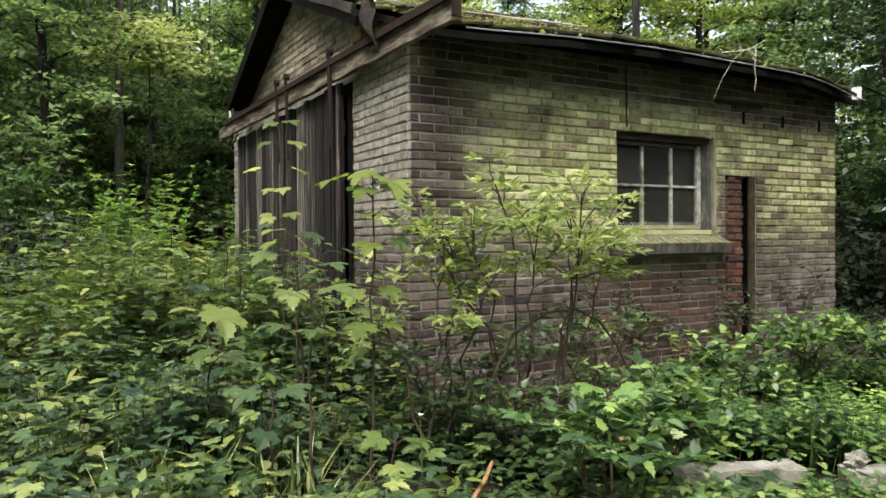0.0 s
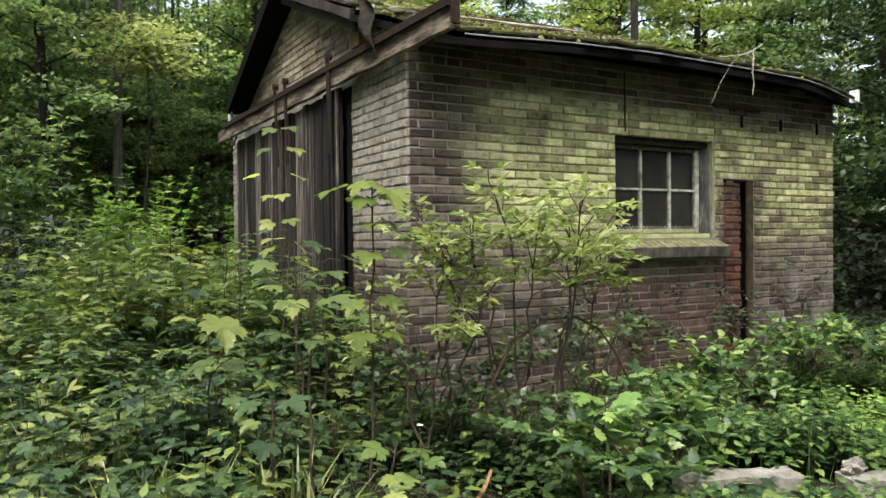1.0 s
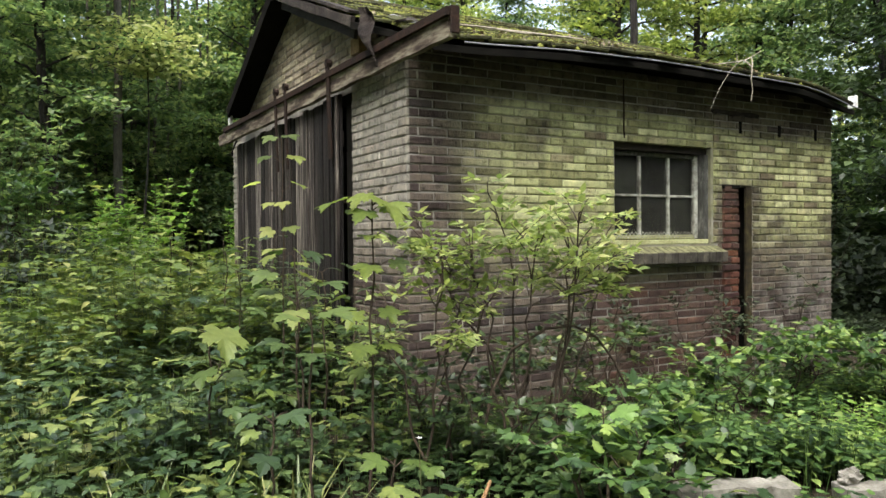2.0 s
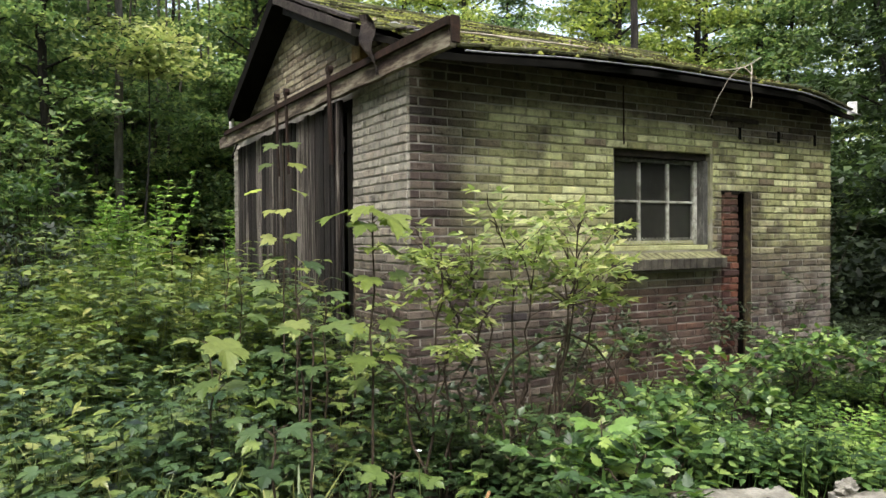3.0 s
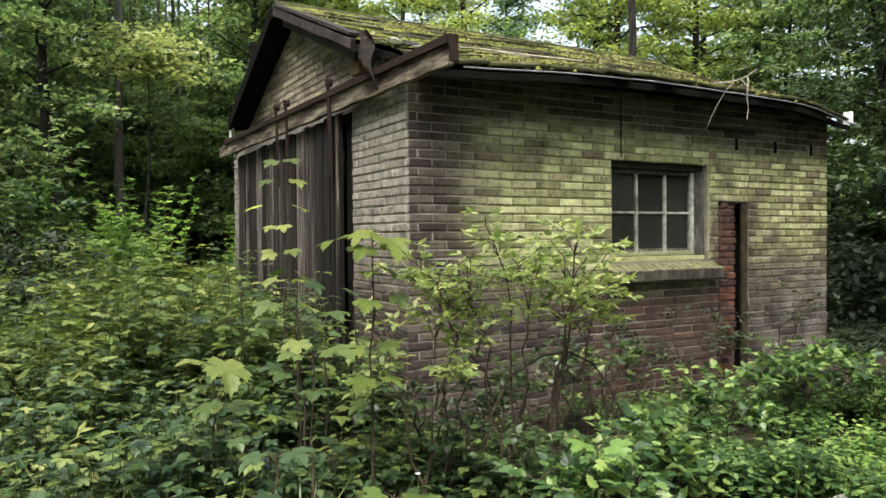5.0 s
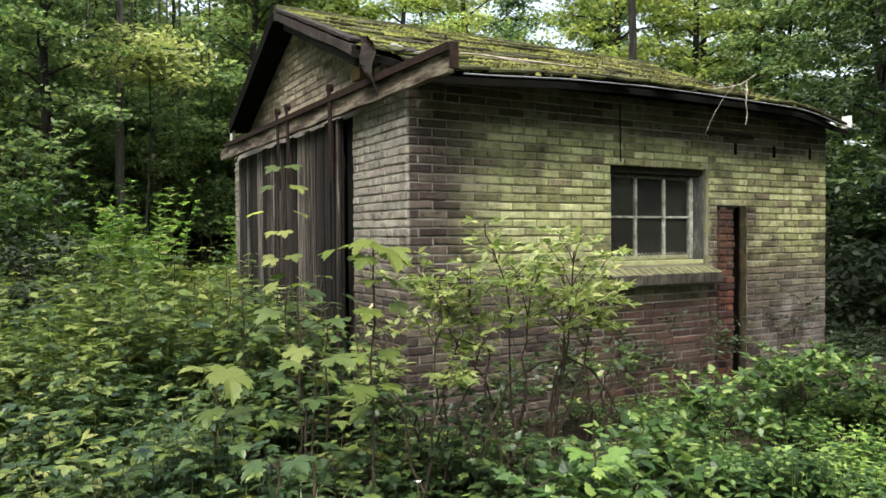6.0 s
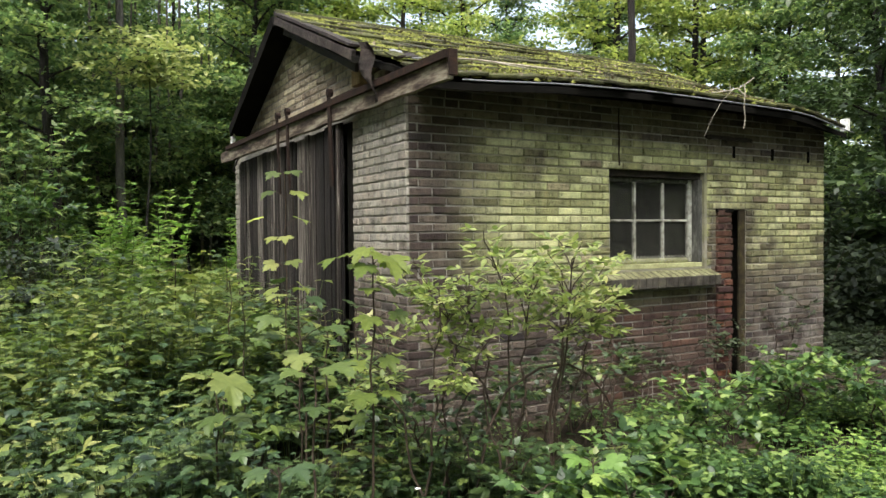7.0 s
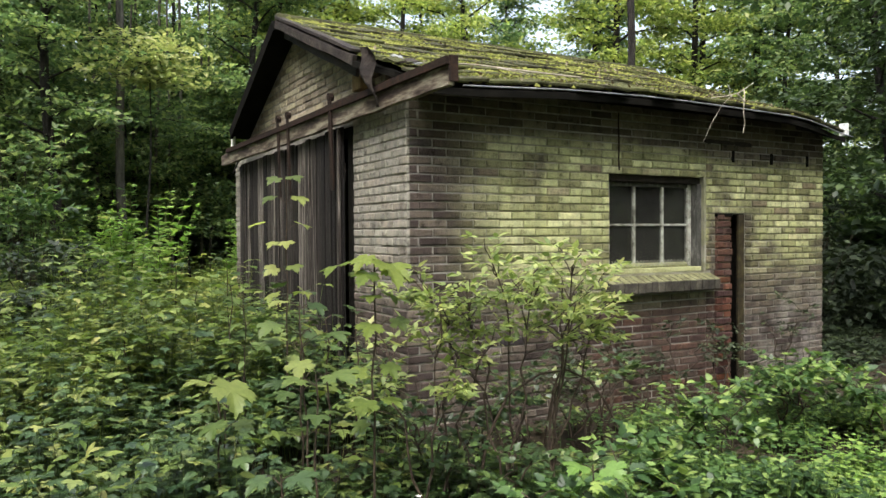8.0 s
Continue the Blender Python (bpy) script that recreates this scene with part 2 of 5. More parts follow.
SOIL = simple("leaf_litter", [(0.3, (0.012, 0.010, 0.007)), (0.5, (0.028, 0.021, 0.013)), (0.75, (0.065, 0.048, 0.028))], 3, rough=1.0, bump=1.0, dist=0.05, fine=24)
# near-black cloth: the unlit inside of the shed put into colour
DARK_INSIDE = simple("dark_inside_cloth", [(0.3, (0.005, 0.005, 0.0045)), (0.5, (0.013, 0.012, 0.010)), (0.7, (0.04, 0.038, 0.031))], 4, (3, 3, 0.7))

NETTLE = leaf_material("nettle_leaf", [(0, (0.016, 0.034, 0.016)), (0.4, (0.036, 0.066, 0.029)), (0.75, (0.07, 0.112, 0.043)), (0.93, (0.15, 0.19, 0.07)), (1, (0.26, 0.28, 0.11))], 0.2, 0.32)
SEEDLING = leaf_material("seedling_leaf", [(0, (0.020, 0.042, 0.018)), (0.4, (0.046, 0.082, 0.031)), (0.7, (0.085, 0.132, 0.044)), (0.9, (0.15, 0.195, 0.058)), (1, (0.29, 0.31, 0.10))], 0.24, 0.3)
BRAMBLE = leaf_material("bramble_leaf", [(0, (0.018, 0.042, 0.015)), (0.4, (0.048, 0.100, 0.030)), (0.75, (0.11, 0.19, 0.05)), (1, (0.23, 0.31, 0.09))])
# dark green leaf; its darkness also serves for shade in the hollow
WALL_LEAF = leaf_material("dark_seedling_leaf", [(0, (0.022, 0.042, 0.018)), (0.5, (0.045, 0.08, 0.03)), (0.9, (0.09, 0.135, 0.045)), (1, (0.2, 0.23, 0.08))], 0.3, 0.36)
SAPLING = leaf_material("sapling_leaf", [(0, (0.032, 0.060, 0.018)), (0.5, (0.065, 0.105, 0.027)), (0.85, (0.115, 0.16, 0.038)), (1, (0.19, 0.22, 0.06))], 0.35, 0.5)
# tree leaf again, with the wood's shade worked into a darker colour
DARK_CROWN = leaf_material("shade_toned_tree_leaf", [(0, (0.025, 0.045, 0.02)), (0.5, (0.05, 0.085, 0.034)), (1, (0.10, 0.145, 0.055))], 0.4)
MAPLE = leaf_material("maple_leaf", [(0, (0.075, 0.115, 0.02)), (0.5, (0.13, 0.18, 0.03)), (0.85, (0.18, 0.225, 0.04)), (1, (0.24, 0.26, 0.06))], 0.5, 0.55)
SHRUB = leaf_material("elder_leaf", [(0, (0.13, 0.18, 0.06)), (0.5, (0.25, 0.31, 0.11)), (0.85, (0.38, 0.43, 0.17)), (1, (0.45, 0.44, 0.21))], 0.48)
CROWN = leaf_material("tree_leaf", [(0, (0.055, 0.098, 0.05)), (0.5, (0.13, 0.198, 0.094)), (0.8, (0.22, 0.288, 0.13)), (1, (0.34, 0.38, 0.18))], 0.62)
LIME = leaf_material("lime_tree_leaf", [(0, (0.13, 0.18, 0.06)), (0.5, (0.25, 0.305, 0.095)), (0.8, (0.36, 0.40, 0.13)), (1, (0.47, 0.49, 0.19))], 0.66)
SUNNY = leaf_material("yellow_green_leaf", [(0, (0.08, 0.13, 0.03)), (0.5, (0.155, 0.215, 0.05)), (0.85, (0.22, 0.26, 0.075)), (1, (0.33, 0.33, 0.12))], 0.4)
# leaf colour carries the shade under the trees and behind the shed
SHADE_TONED = leaf_material("shade_toned_leaf", [(0, (0.012, 0.022, 0.010)), (0.6, (0.024, 0.040, 0.016)), (1, (0.055, 0.078, 0.028))], 0.25, 0.6)
YELLOW_CROWN = leaf_material("yellowing_tree_leaf", [(0, (0.24, 0.29, 0.12)), (0.5, (0.36, 0.395, 0.175)), (1, (0.50, 0.50, 0.25))], 0.5)
FROND = leaf_material("frond_leaf", [(0, (0.12, 0.23, 0.055)), (0.5, (0.20, 0.33, 0.08)), (1, (0.32, 0.43, 0.12))], 0.5)
LITTER = leaf_material("dry_leaf", [(0, (0.05, 0.032, 0.018)), (0.5, (0.11, 0.075, 0.042)), (1, (0.22, 0.17, 0.11))], 0.1)
GRASS = leaf_material("grass_blade", [(0, (0.06, 0.10, 0.03)), (0.6, (0.14, 0.19, 0.06)), (1, (0.30, 0.29, 0.13))], 0.3)


def glass_material():
    m, n, l, b = mat("dusty_glass", 0.12, 0.5)
    p = place_coords(n, l)
    b.inputs["Base Color"].default_value = (0.04, 0.04, 0.034, 1)
    t = n.new("ShaderNodeBsdfTransparent")
    s = n.new("ShaderNodeMixShader")
    l.new(ramp(n, l, noisy(n, l, p, 5, 6, 0.7), [(0.35, (0.12, 0.12, 0.12)), (0.7, (0.5, 0.5, 0.5))]), s.inputs[0])
    l.new(t.outputs[0], s.inputs[1])
    l.new(b.outputs[0], s.inputs[2])
    l.new(s.outputs[0], n["Material Output"].inputs["Surface"])
    return m


GLASS = glass_material()

# ---- builders ----


def link(name, me, material, parent=None, label=""):
    if material and not me.materials:
        me.materials.append(material)
    ob = new(name, me)
    if parent:
        ob.parent = parent
    if label:
        ob["label"] = label
    return ob


def part(name, bm, material, parent, label=""):
    me = bpy.data.meshes.new(name)
    bm.to_mesh(me)
    bm.free()
    return link(name, me, material, parent, label)


def box(bm, x0, x1, y0, y1, z0, z1, bevel=0.0):
    vs = [bm.verts.new(v) for v in ((x0, y0, z0), (x1, y0, z0), (x1, y1, z0), (x0, y1, z0), (x0, y0, z1), (x1, y0, z1), (x1, y1, z1), (x0, y1, z1))]
    fs = [bm.faces.new([vs[i] for i in f]) for f in ((0, 3, 2, 1), (4, 5, 6, 7), (0, 1, 5, 4), (1, 2, 6, 5), (2, 3, 7, 6), (3, 0, 4, 7))]
    if bevel:
        bmesh.ops.bevel(bm, geom=list({e for f in fs for e in f.edges}), offset=bevel, segments=1, affect="EDGES")
    return bm


def boxed(name, dims, material, parent, label="", bevel=0.004):
    return part(name, box(bmesh.new(), *dims, bevel), material, parent, label)


def board(bm, a, b, up, width, thick, worn=0.0, seed=0, steps=8, bevel=0.0):
    """A plank from a to b: width along up, thick across; worn makes its long edges ragged."""
    rnd = random.Random(seed)
    a, b, up = Vector(a), Vector(b), Vector(up).normalized()
    d = (b - a).normalized()
    up = (up - d * up.dot(d)).normalized()
    s = d.cross(up)
    rings = []
    for i in range(steps + 1):
        c = a.lerp(b, i / steps)
        w0, w1 = width / 2 - rnd.random() * worn, width / 2 - rnd.random() * worn
        rings.append([bm.verts.new(c + up * u + s * v) for u, v in ((-w0, -thick / 2), (w1, -thick / 2), (w1, thick / 2), (-w0, thick / 2))])
    for p, q in zip(rings, rings[1:]):
        for k in range(4):
            bm.faces.new((p[k], p[(k + 1) % 4], q[(k + 1) % 4], q[k]))
    bm.faces.new(rings[0][::-1])
    bm.faces.new(rings[-1])
    bmesh.ops.recalc_face_normals(bm, faces=bm.faces[:])
    return bm


def tube(bm, pts, r0, r1, sides=5):
    pts = [Vector(p) for p in pts]
    rings = []
    for i, p in enumerate(pts):
        d = (pts[min(i + 1, len(pts) - 1)] - pts[max(i - 1, 0)]).normalized()
        u = d.orthogonal().normalized()
        v = d.cross(u)
        r = r0 + (r1 - r0) * i / (len(pts) - 1)
        rings.append([bm.verts.new(p + (u * math.cos(k * math.tau / sides) + v * math.sin(k * math.tau / sides)) * r) for k in range(sides)])
    for p, q in zip(rings, rings[1:]):
        best = min(range(sides), key=lambda o: sum((p[k].co - q[(k + o) % sides].co).length for k in range(sides)))
        for k in range(sides):
            bm.faces.new((p[k], p[(k + 1) % sides], q[(k + 1 + best) % sides], q[(k + best) % sides]))
    bm.faces.new(rings[0][::-1])
    bm.faces.new(rings[-1])
    return bm


def bent(a, b, sag=0.0, wob=0.0, n=6, seed=0):
    """Points from a to b, raised in the middle by sag and shaken by wob."""
    rnd = random.Random(seed)
    a, b = Vector(a), Vector(b)
    out = []
    for i in range(n + 1):
        f = i / n
        p = a.lerp(b, f) + Vector((0, 0, sag * 4 * f * (1 - f)))
        if 0 < i < n:
            p += Vector([rnd.uniform(-wob, wob) for _ in range(3)])
        out.append(p)
    return out


OVATE = (np.array([(0, 0, 0), (0.17, 0.16, 0.02), (0.24, 0.36, 0.03), (0.13, 0.7, 0.0), (0, 1, -0.08), (-0.13, 0.7, 0.0), (-0.24, 0.36, 0.03), (-0.17, 0.16, 0.02), (0, 0.42, -0.01)]),
         np.array([(0, 1, 8), (1, 2, 8), (2, 3, 8), (3, 4, 8), (4, 5, 8), (5, 6, 8), (6, 7, 8), (7, 0, 8)]))
DIAMOND = (np.array([(0, 0, 0), (0.3, 0.45, 0.06), (0, 1, -0.06), (-0.3, 0.45, 0.06)]), np.array([(0, 1, 2), (0, 2, 3)]))
BLADE = (np.array([(-0.02, 0, 0), (0.02, 0, 0), (0.016, 0.5, 0.06), (-0.016, 0.5, 0.06), (0, 1, -0.12)]), np.array([(0, 1, 2), (0, 2, 3), (3, 2, 4)]))


def maple_leaf():
    """A five-lobed leaf, one long, stalk end at the origin."""
    half = [(0.0, 0.12), (0.10, 0.02), (0.24, -0.04), (0.30, 0.06), (0.42, 0.08), (0.40, 0.18), (0.47, 0.24), (0.36, 0.29), (0.50, 0.36), (0.61, 0.49), (0.50, 0.51), (0.54, 0.63), (0.44, 0.62), (0.41, 0.73),
            (0.29, 0.61), (0.20, 0.65), (0.24, 0.77), (0.16, 0.80), (0.17, 0.92), (0.07, 0.93), (0.0, 1.08)]
    rim = half + [(-x, y) for x, y in half[-2:0:-1]]
    vs = [(x, y, 0.22 * abs(x) - 0.45 * (x * x + (y - 0.36) ** 2)) for x, y in rim] + [(0, 0.36, -0.02)]
    return np.array(vs), np.array([(i, (i + 1) % len(rim), len(rim)) for i in range(len(rim))])


MAPLE_LEAF = maple_leaf()
TOOTHED = (np.array([(0, 0, 0), (0.17, 0.06, 0.01), (0.33, 0.22, 0.03), (0.24, 0.29, 0.01), (0.31, 0.45, 0.03), (0.18, 0.51, 0.0), (0.20, 0.70, 0.01), (0.08, 0.75, -0.02), (0, 1, -0.07),
                     (-0.08, 0.75, -0.02), (-0.20, 0.70, 0.01), (-0.18, 0.51, 0.0), (-0.31, 0.45, 0.03), (-0.24, 0.29, 0.01), (-0.33, 0.22, 0.03), (-0.17, 0.06, 0.01), (0, 0.4, -0.02)]),
           np.array([(i, (i + 1) % 16, 16) for i in range(16)]))


def leaf_mesh(name, template, place, azim, pitch, roll, size, extra=None):
    """One mesh of many leaves; place N x 3, angles in radians, size N. extra: (verts, tris) added as they are."""
    tv, tf = template
    place, size = np.asarray(place, float), np.asarray(size, float)
    ca, sa = np.cos(azim), np.sin(azim)
    cp, sp = np.cos(pitch), np.sin(pitch)
    fwd = np.stack([ca * cp, sa * cp, sp], 1)
    side = np.stack([sa, -ca, np.zeros_like(ca)], 1)
    nor = np.cross(side, fwd)
    cr, sr = np.cos(roll)[:, None], np.sin(roll)[:, None]
    side, nor = side * cr + nor * sr, nor * cr - side * sr
    v = place[:, None, :] + size[:, None, None] * (tv[None, :, 0:1] * side[:, None] + tv[None, :, 1:2] * fwd[:, None] + tv[None, :, 2:3] * nor[:, None])
    f = tf[None] + (np.arange(len(place)) * len(tv))[:, None, None]
    v, f = v.reshape(-1, 3), f.reshape(-1, 3)
    if extra is not None:
        f = np.concatenate([f, np.asarray(extra[1]) + len(v)])
        v = np.concatenate([v, extra[0]])
    return tri_mesh(name, v, f)


def tri_mesh(name, v, f):
    me = bpy.data.meshes.new(name)
    me.vertices.add(len(v))
    me.vertices.foreach_set("co", np.ascontiguousarray(v, np.float32).ravel())
    me.loops.add(f.size)
    me.loops.foreach_set("vertex_index", np.ascontiguousarray(f, np.int32).ravel())
    me.polygons.add(len(f))
    me.polygons.foreach_set("loop_start", np.arange(0, f.size, 3, dtype=np.int32))
    me.polygons.foreach_set("loop_total", np.full(len(f), 3, np.int32))
    me.update(calc_edges=True)
    return me


def stalks(a, b, r):
    """Thin three-sided stalks from points a to points b, as verts and tris."""
    a, b = np.asarray(a, float), np.asarray(b, float)
    r = np.broadcast_to(np.asarray(r, float), (len(a),))
    offs = np.array([(math.cos(k * math.tau / 3), math.sin(k * math.tau / 3), 0) for k in range(3)])
    lo = a[:, None] + offs[None] * r[:, None, None]
    hi = b[:, None] + offs[None] * 0.5 * r[:, None, None]
    v = np.concatenate([lo, hi], 1).reshape(-1, 3)
    t = np.array([(0, 1, 4), (0, 4, 3), (1, 2, 5), (1, 5, 4), (2, 0, 3), (2, 3, 5)])
    f = (t[None] + (np.arange(len(a)) * 6)[:, None, None]).reshape(-1, 3)
    return v, f

# ---- ground ----


def ground_z(x, y):
    near = math.exp(-((x + 1) ** 2 + y * y) / 200)
    return 0.05 * near * noise.noise(Vector((x * 0.9, y * 0.9, 3))) - 0.03


def make_ground():
    bm = bmesh.new()
    ticks = [-400, -120, -60, -30, -20, -14, -10] + [i * 0.5 for i in range(-16, 25)] + [14, 18, 24, 34, 60, 120, 400]
    rows = [[bm.verts.new((x, y, ground_z(x, y))) for x in ticks] for y in ticks]
    for p, q in zip(rows, rows[1:]):
        for i in range(len(ticks) - 1):
            bm.faces.new((p[i], p[i + 1], q[i + 1], q[i]))
    g = part("ground", bm, SOIL, None)
    tagged(g, "dark forest soil covered with leaf litter", "ground", kind="structure")


make_ground()

# ---- the brick shed ----
LENGTH, WIDTH, COURSE, BASE = 4.61, 4.72, 0.0617, -0.0426
RIDGE_Y, RIDGE_Z = 2.26, 3.405
WIN = (1.81, 2.905, 1.06, 1.895)
SLOT = (3.24, 3.44, 1.56)

shed = new("brick_shed")
tagged(shed, "abandoned brick shed with mossy roof and plank doors", "shed")


def eave_z(x):
    return float(np.interp(x, [-0.3, 0.3, 1.1, 1.9, 2.6, 3.25, 3.7, 3.95, 4.17, 4.45, 4.7], [2.36, 2.369, 2.418, 2.44, 2.436, 2.428, 2.418, 2.404, 2.378, 2.338, 2.318]))


def eave_y(x):
    """The eave hangs out less towards the far end."""
    return -0.31 + 0.11 * min(max((x - 3.6) / 1.05, 0), 1)


def roof_point(x, s, lift=0.0):
    e = eave_z(x)
    sag = 0.03 * math.sin(s * math.pi) * (0.6 + 0.4 * math.sin(x * 1.7))
    return Vector((x, eave_y(x) + s * (RIDGE_Y - eave_y(x)), e + (RIDGE_Z - e) * s - sag + lift))


def mortar_wall(name, dims_list, label):
    bm = bmesh.new()
    for d in dims_list:
        box(bm, *d)
    return part(name, bm, MORTAR, shed, label)


def pierced_wall(xs, zs, holes, y0, y1):
    """One upright slab along x with openings: the cells of the grid that holes names are left out."""
    bm, made = bmesh.new(), {}

    def vert(i, j, y):
        if (i, j, y) not in made:
            made[i, j, y] = bm.verts.new((xs[i], y, zs[j]))
        return made[i, j, y]

    solid = {(i, j) for i in range(len(xs) - 1) for j in range(len(zs) - 1)} - holes
    for i, j in solid:
        ring = ((i, j), (i + 1, j), (i + 1, j + 1), (i, j + 1))
        bm.faces.new([vert(*c, y0) for c in ring])
        bm.faces.new([vert(*c, y1) for c in ring[::-1]])
        for k, near in enumerate(((i, j - 1), (i + 1, j), (i, j + 1), (i - 1, j))):
            if near not in solid:
                p, q = ring[k], ring[(k + 1) % 4]
                bm.faces.new((vert(*p, y0), vert(*p, y1), vert(*q, y1), vert(*q, y0)))
    return bm


JOINT = 0.0085
side = part("long_wall", pierced_wall([JOINT, WIN[0], WIN[1], SLOT[0], SLOT[1], LENGTH - 0.006], [-0.1, WIN[2], SLOT[2], WIN[3], 2.40], {(1, 1), (1, 2), (3, 0), (3, 1)}, JOINT, 0.22),
            MORTAR, shed, "weathered brick wall filmed with yellow-green algae")
# black sheet paints the shade inside the open slot
boxed("slot_back", (SLOT[0] - 0.02, SLOT[1] + 0.02, 0.23, 0.25, -0.1, SLOT[2] + 0.02), BLACK_BOARD, shed, "black sheet giving the slot its shade", 0)
front = mortar_wall("gable_wall", [
    (JOINT, 0.22, 0.22, 0.93, -0.1, 2.40)], "brick gable wall with a wide door opening")
boxed("far_pier", (JOINT, 0.22, 4.30, WIDTH - 0.006, -0.1, 2.40), MORTAR, shed, bevel=0)
boxed("lintel_wall", (JOINT, 0.22, 0.93, 4.30, 2.25, 2.40), MORTAR, shed, bevel=0)
bm = bmesh.new()
tri = [(0.35, 2.40), (4.40, 2.40), (RIDGE_Y, 3.31)]
lo, hi = [bm.verts.new((JOINT, y, z)) for y, z in tri], [bm.verts.new((0.22, y, z)) for y, z in tri]
bm.faces.new(lo), bm.faces.new(hi[::-1])
for i in range(3):
    bm.faces.new((lo[i], hi[i], hi[(i + 1) % 3], lo[(i + 1) % 3]))
part("gable_backing", bm, MORTAR, shed)
boxed("far_wall", (LENGTH - 0.22, LENGTH, 0.22, WIDTH, -0.1, 2.40), MORTAR, shed, bevel=0)
boxed("back_wall", (0.22, LENGTH - 0.22, WIDTH - 0.22, WIDTH - 0.01, -0.1, 2.25), MORTAR, shed, bevel=0)
bm = bmesh.new()
lo, hi = [bm.verts.new((LENGTH - 0.2, y, z)) for y, z in tri], [bm.verts.new((LENGTH, y, z)) for y, z in tri]
bm.faces.new(lo), bm.faces.new(hi[::-1])
for i in range(3):
    bm.faces.new((lo[i], hi[i], hi[(i + 1) % 3], lo[(i + 1) % 3]))
part("far_gable", bm, MORTAR, shed)
boxed("floor_slab", (0.22, LENGTH - 0.22, 0.22, WIDTH - 0.22, -0.1, 0.03), CONCRETE, shed, bevel=0)

# bricks
BRICKS = {}


def brick_mesh(length, height=0.0508, depth=0.06):
    variant = (len(BRICKS) * 7 + int(length * 5000)) % 4
    key = (round(length, 2), height, depth, variant)
    if key not in BRICKS:
        worn = random.Random(variant * 31 + int(key[0] * 100))
        L, H = key[0], height
        # rings from the back to the face: square arris, rounded shoulder, face
        v = [(0, depth, 0), (L, depth, 0), (L, depth, H), (0, depth, H)]
        for inset, y in ((0.0, 0.009), (0.0018, 0.0032), (0.006, 0.0)):
            chip = 0.0012 + inset * 0.45
            for x, z in ((inset, inset), (L - inset, inset), (L - inset, H - inset), (inset, H - inset)):
                v.append((x + worn.uniform(-chip, chip), y + worn.uniform(0, 0.0022), z + worn.uniform(-chip, chip)))
        f = [(12, 13, 14, 15)] + [(r + i, r + (i + 1) % 4, r + 4 + (i + 1) % 4, r + 4 + i) for r in (0, 4, 8) for i in range(4)]
        me = bpy.data.meshes.new("brick")
        me.from_pydata(v, [], f)
        BRICKS[key] = me
    return BRICKS[key]


def course_bricks(a, b, first, pitch=0.218):
    """Spans of the bricks of one course from a to b."""
    edges, x = [a], a + first
    while x < b - 0.05:
        edges.append(x)
        x += pitch
    edges.append(b)
    return list(zip(edges, edges[1:]))


def minus(spans, lo, hi):
    out = []
    for a, b in spans:
        if b <= lo or a >= hi:
            out.append((a, b))
        else:
            if a < lo - 0.03:
                out.append((a, lo))
            if b > hi + 0.03:
                out.append((hi, b))
    return out


def lay(rnd, turned, a, b, z, material, keep, parent, rest):
    """One brick, as a part where keep says so, else into the joined rest."""
    gap = 0.0108
    L = b - a - gap
    if L < 0.03:
        return
    me = brick_mesh(L + rnd.uniform(-0.002, 0.002))
    j = rnd.uniform(-0.0045, 0.0025)
    dz, tw = rnd.uniform(-0.0015, 0.0015), rnd.uniform(-0.7, 0.7)
    if turned:
        m = pose(j, b - gap / 2, z + 0.0055 + dz, 0, 0, -90 + tw)
    else:
        m = pose(a + gap / 2, j, z + 0.0055 + dz, 0, 0, tw)
    if keep:
        if not me.materials:
            me.materials.append(material)
        ob = new("brick", me)
        ob.parent = parent
        ob.matrix_basis = m
    else:
        vs = np.array([m @ v.co for v in me.vertices])
        rest.append((vs, [tuple(p.vertices) for p in me.polygons]))


def joined(name, rest, material, parent, label):
    vs, fs, n = [], [], 0
    for v, f in rest:
        vs.extend(map(tuple, v))
        fs.extend(tuple(i + n for i in p) for p in f)
        n += len(v)
    me = bpy.data.meshes.new(name)
    me.from_pydata(vs, [], fs)
    ob = link(name, me, material, parent, label)
    ob["kind"] = "stuff"
    return ob


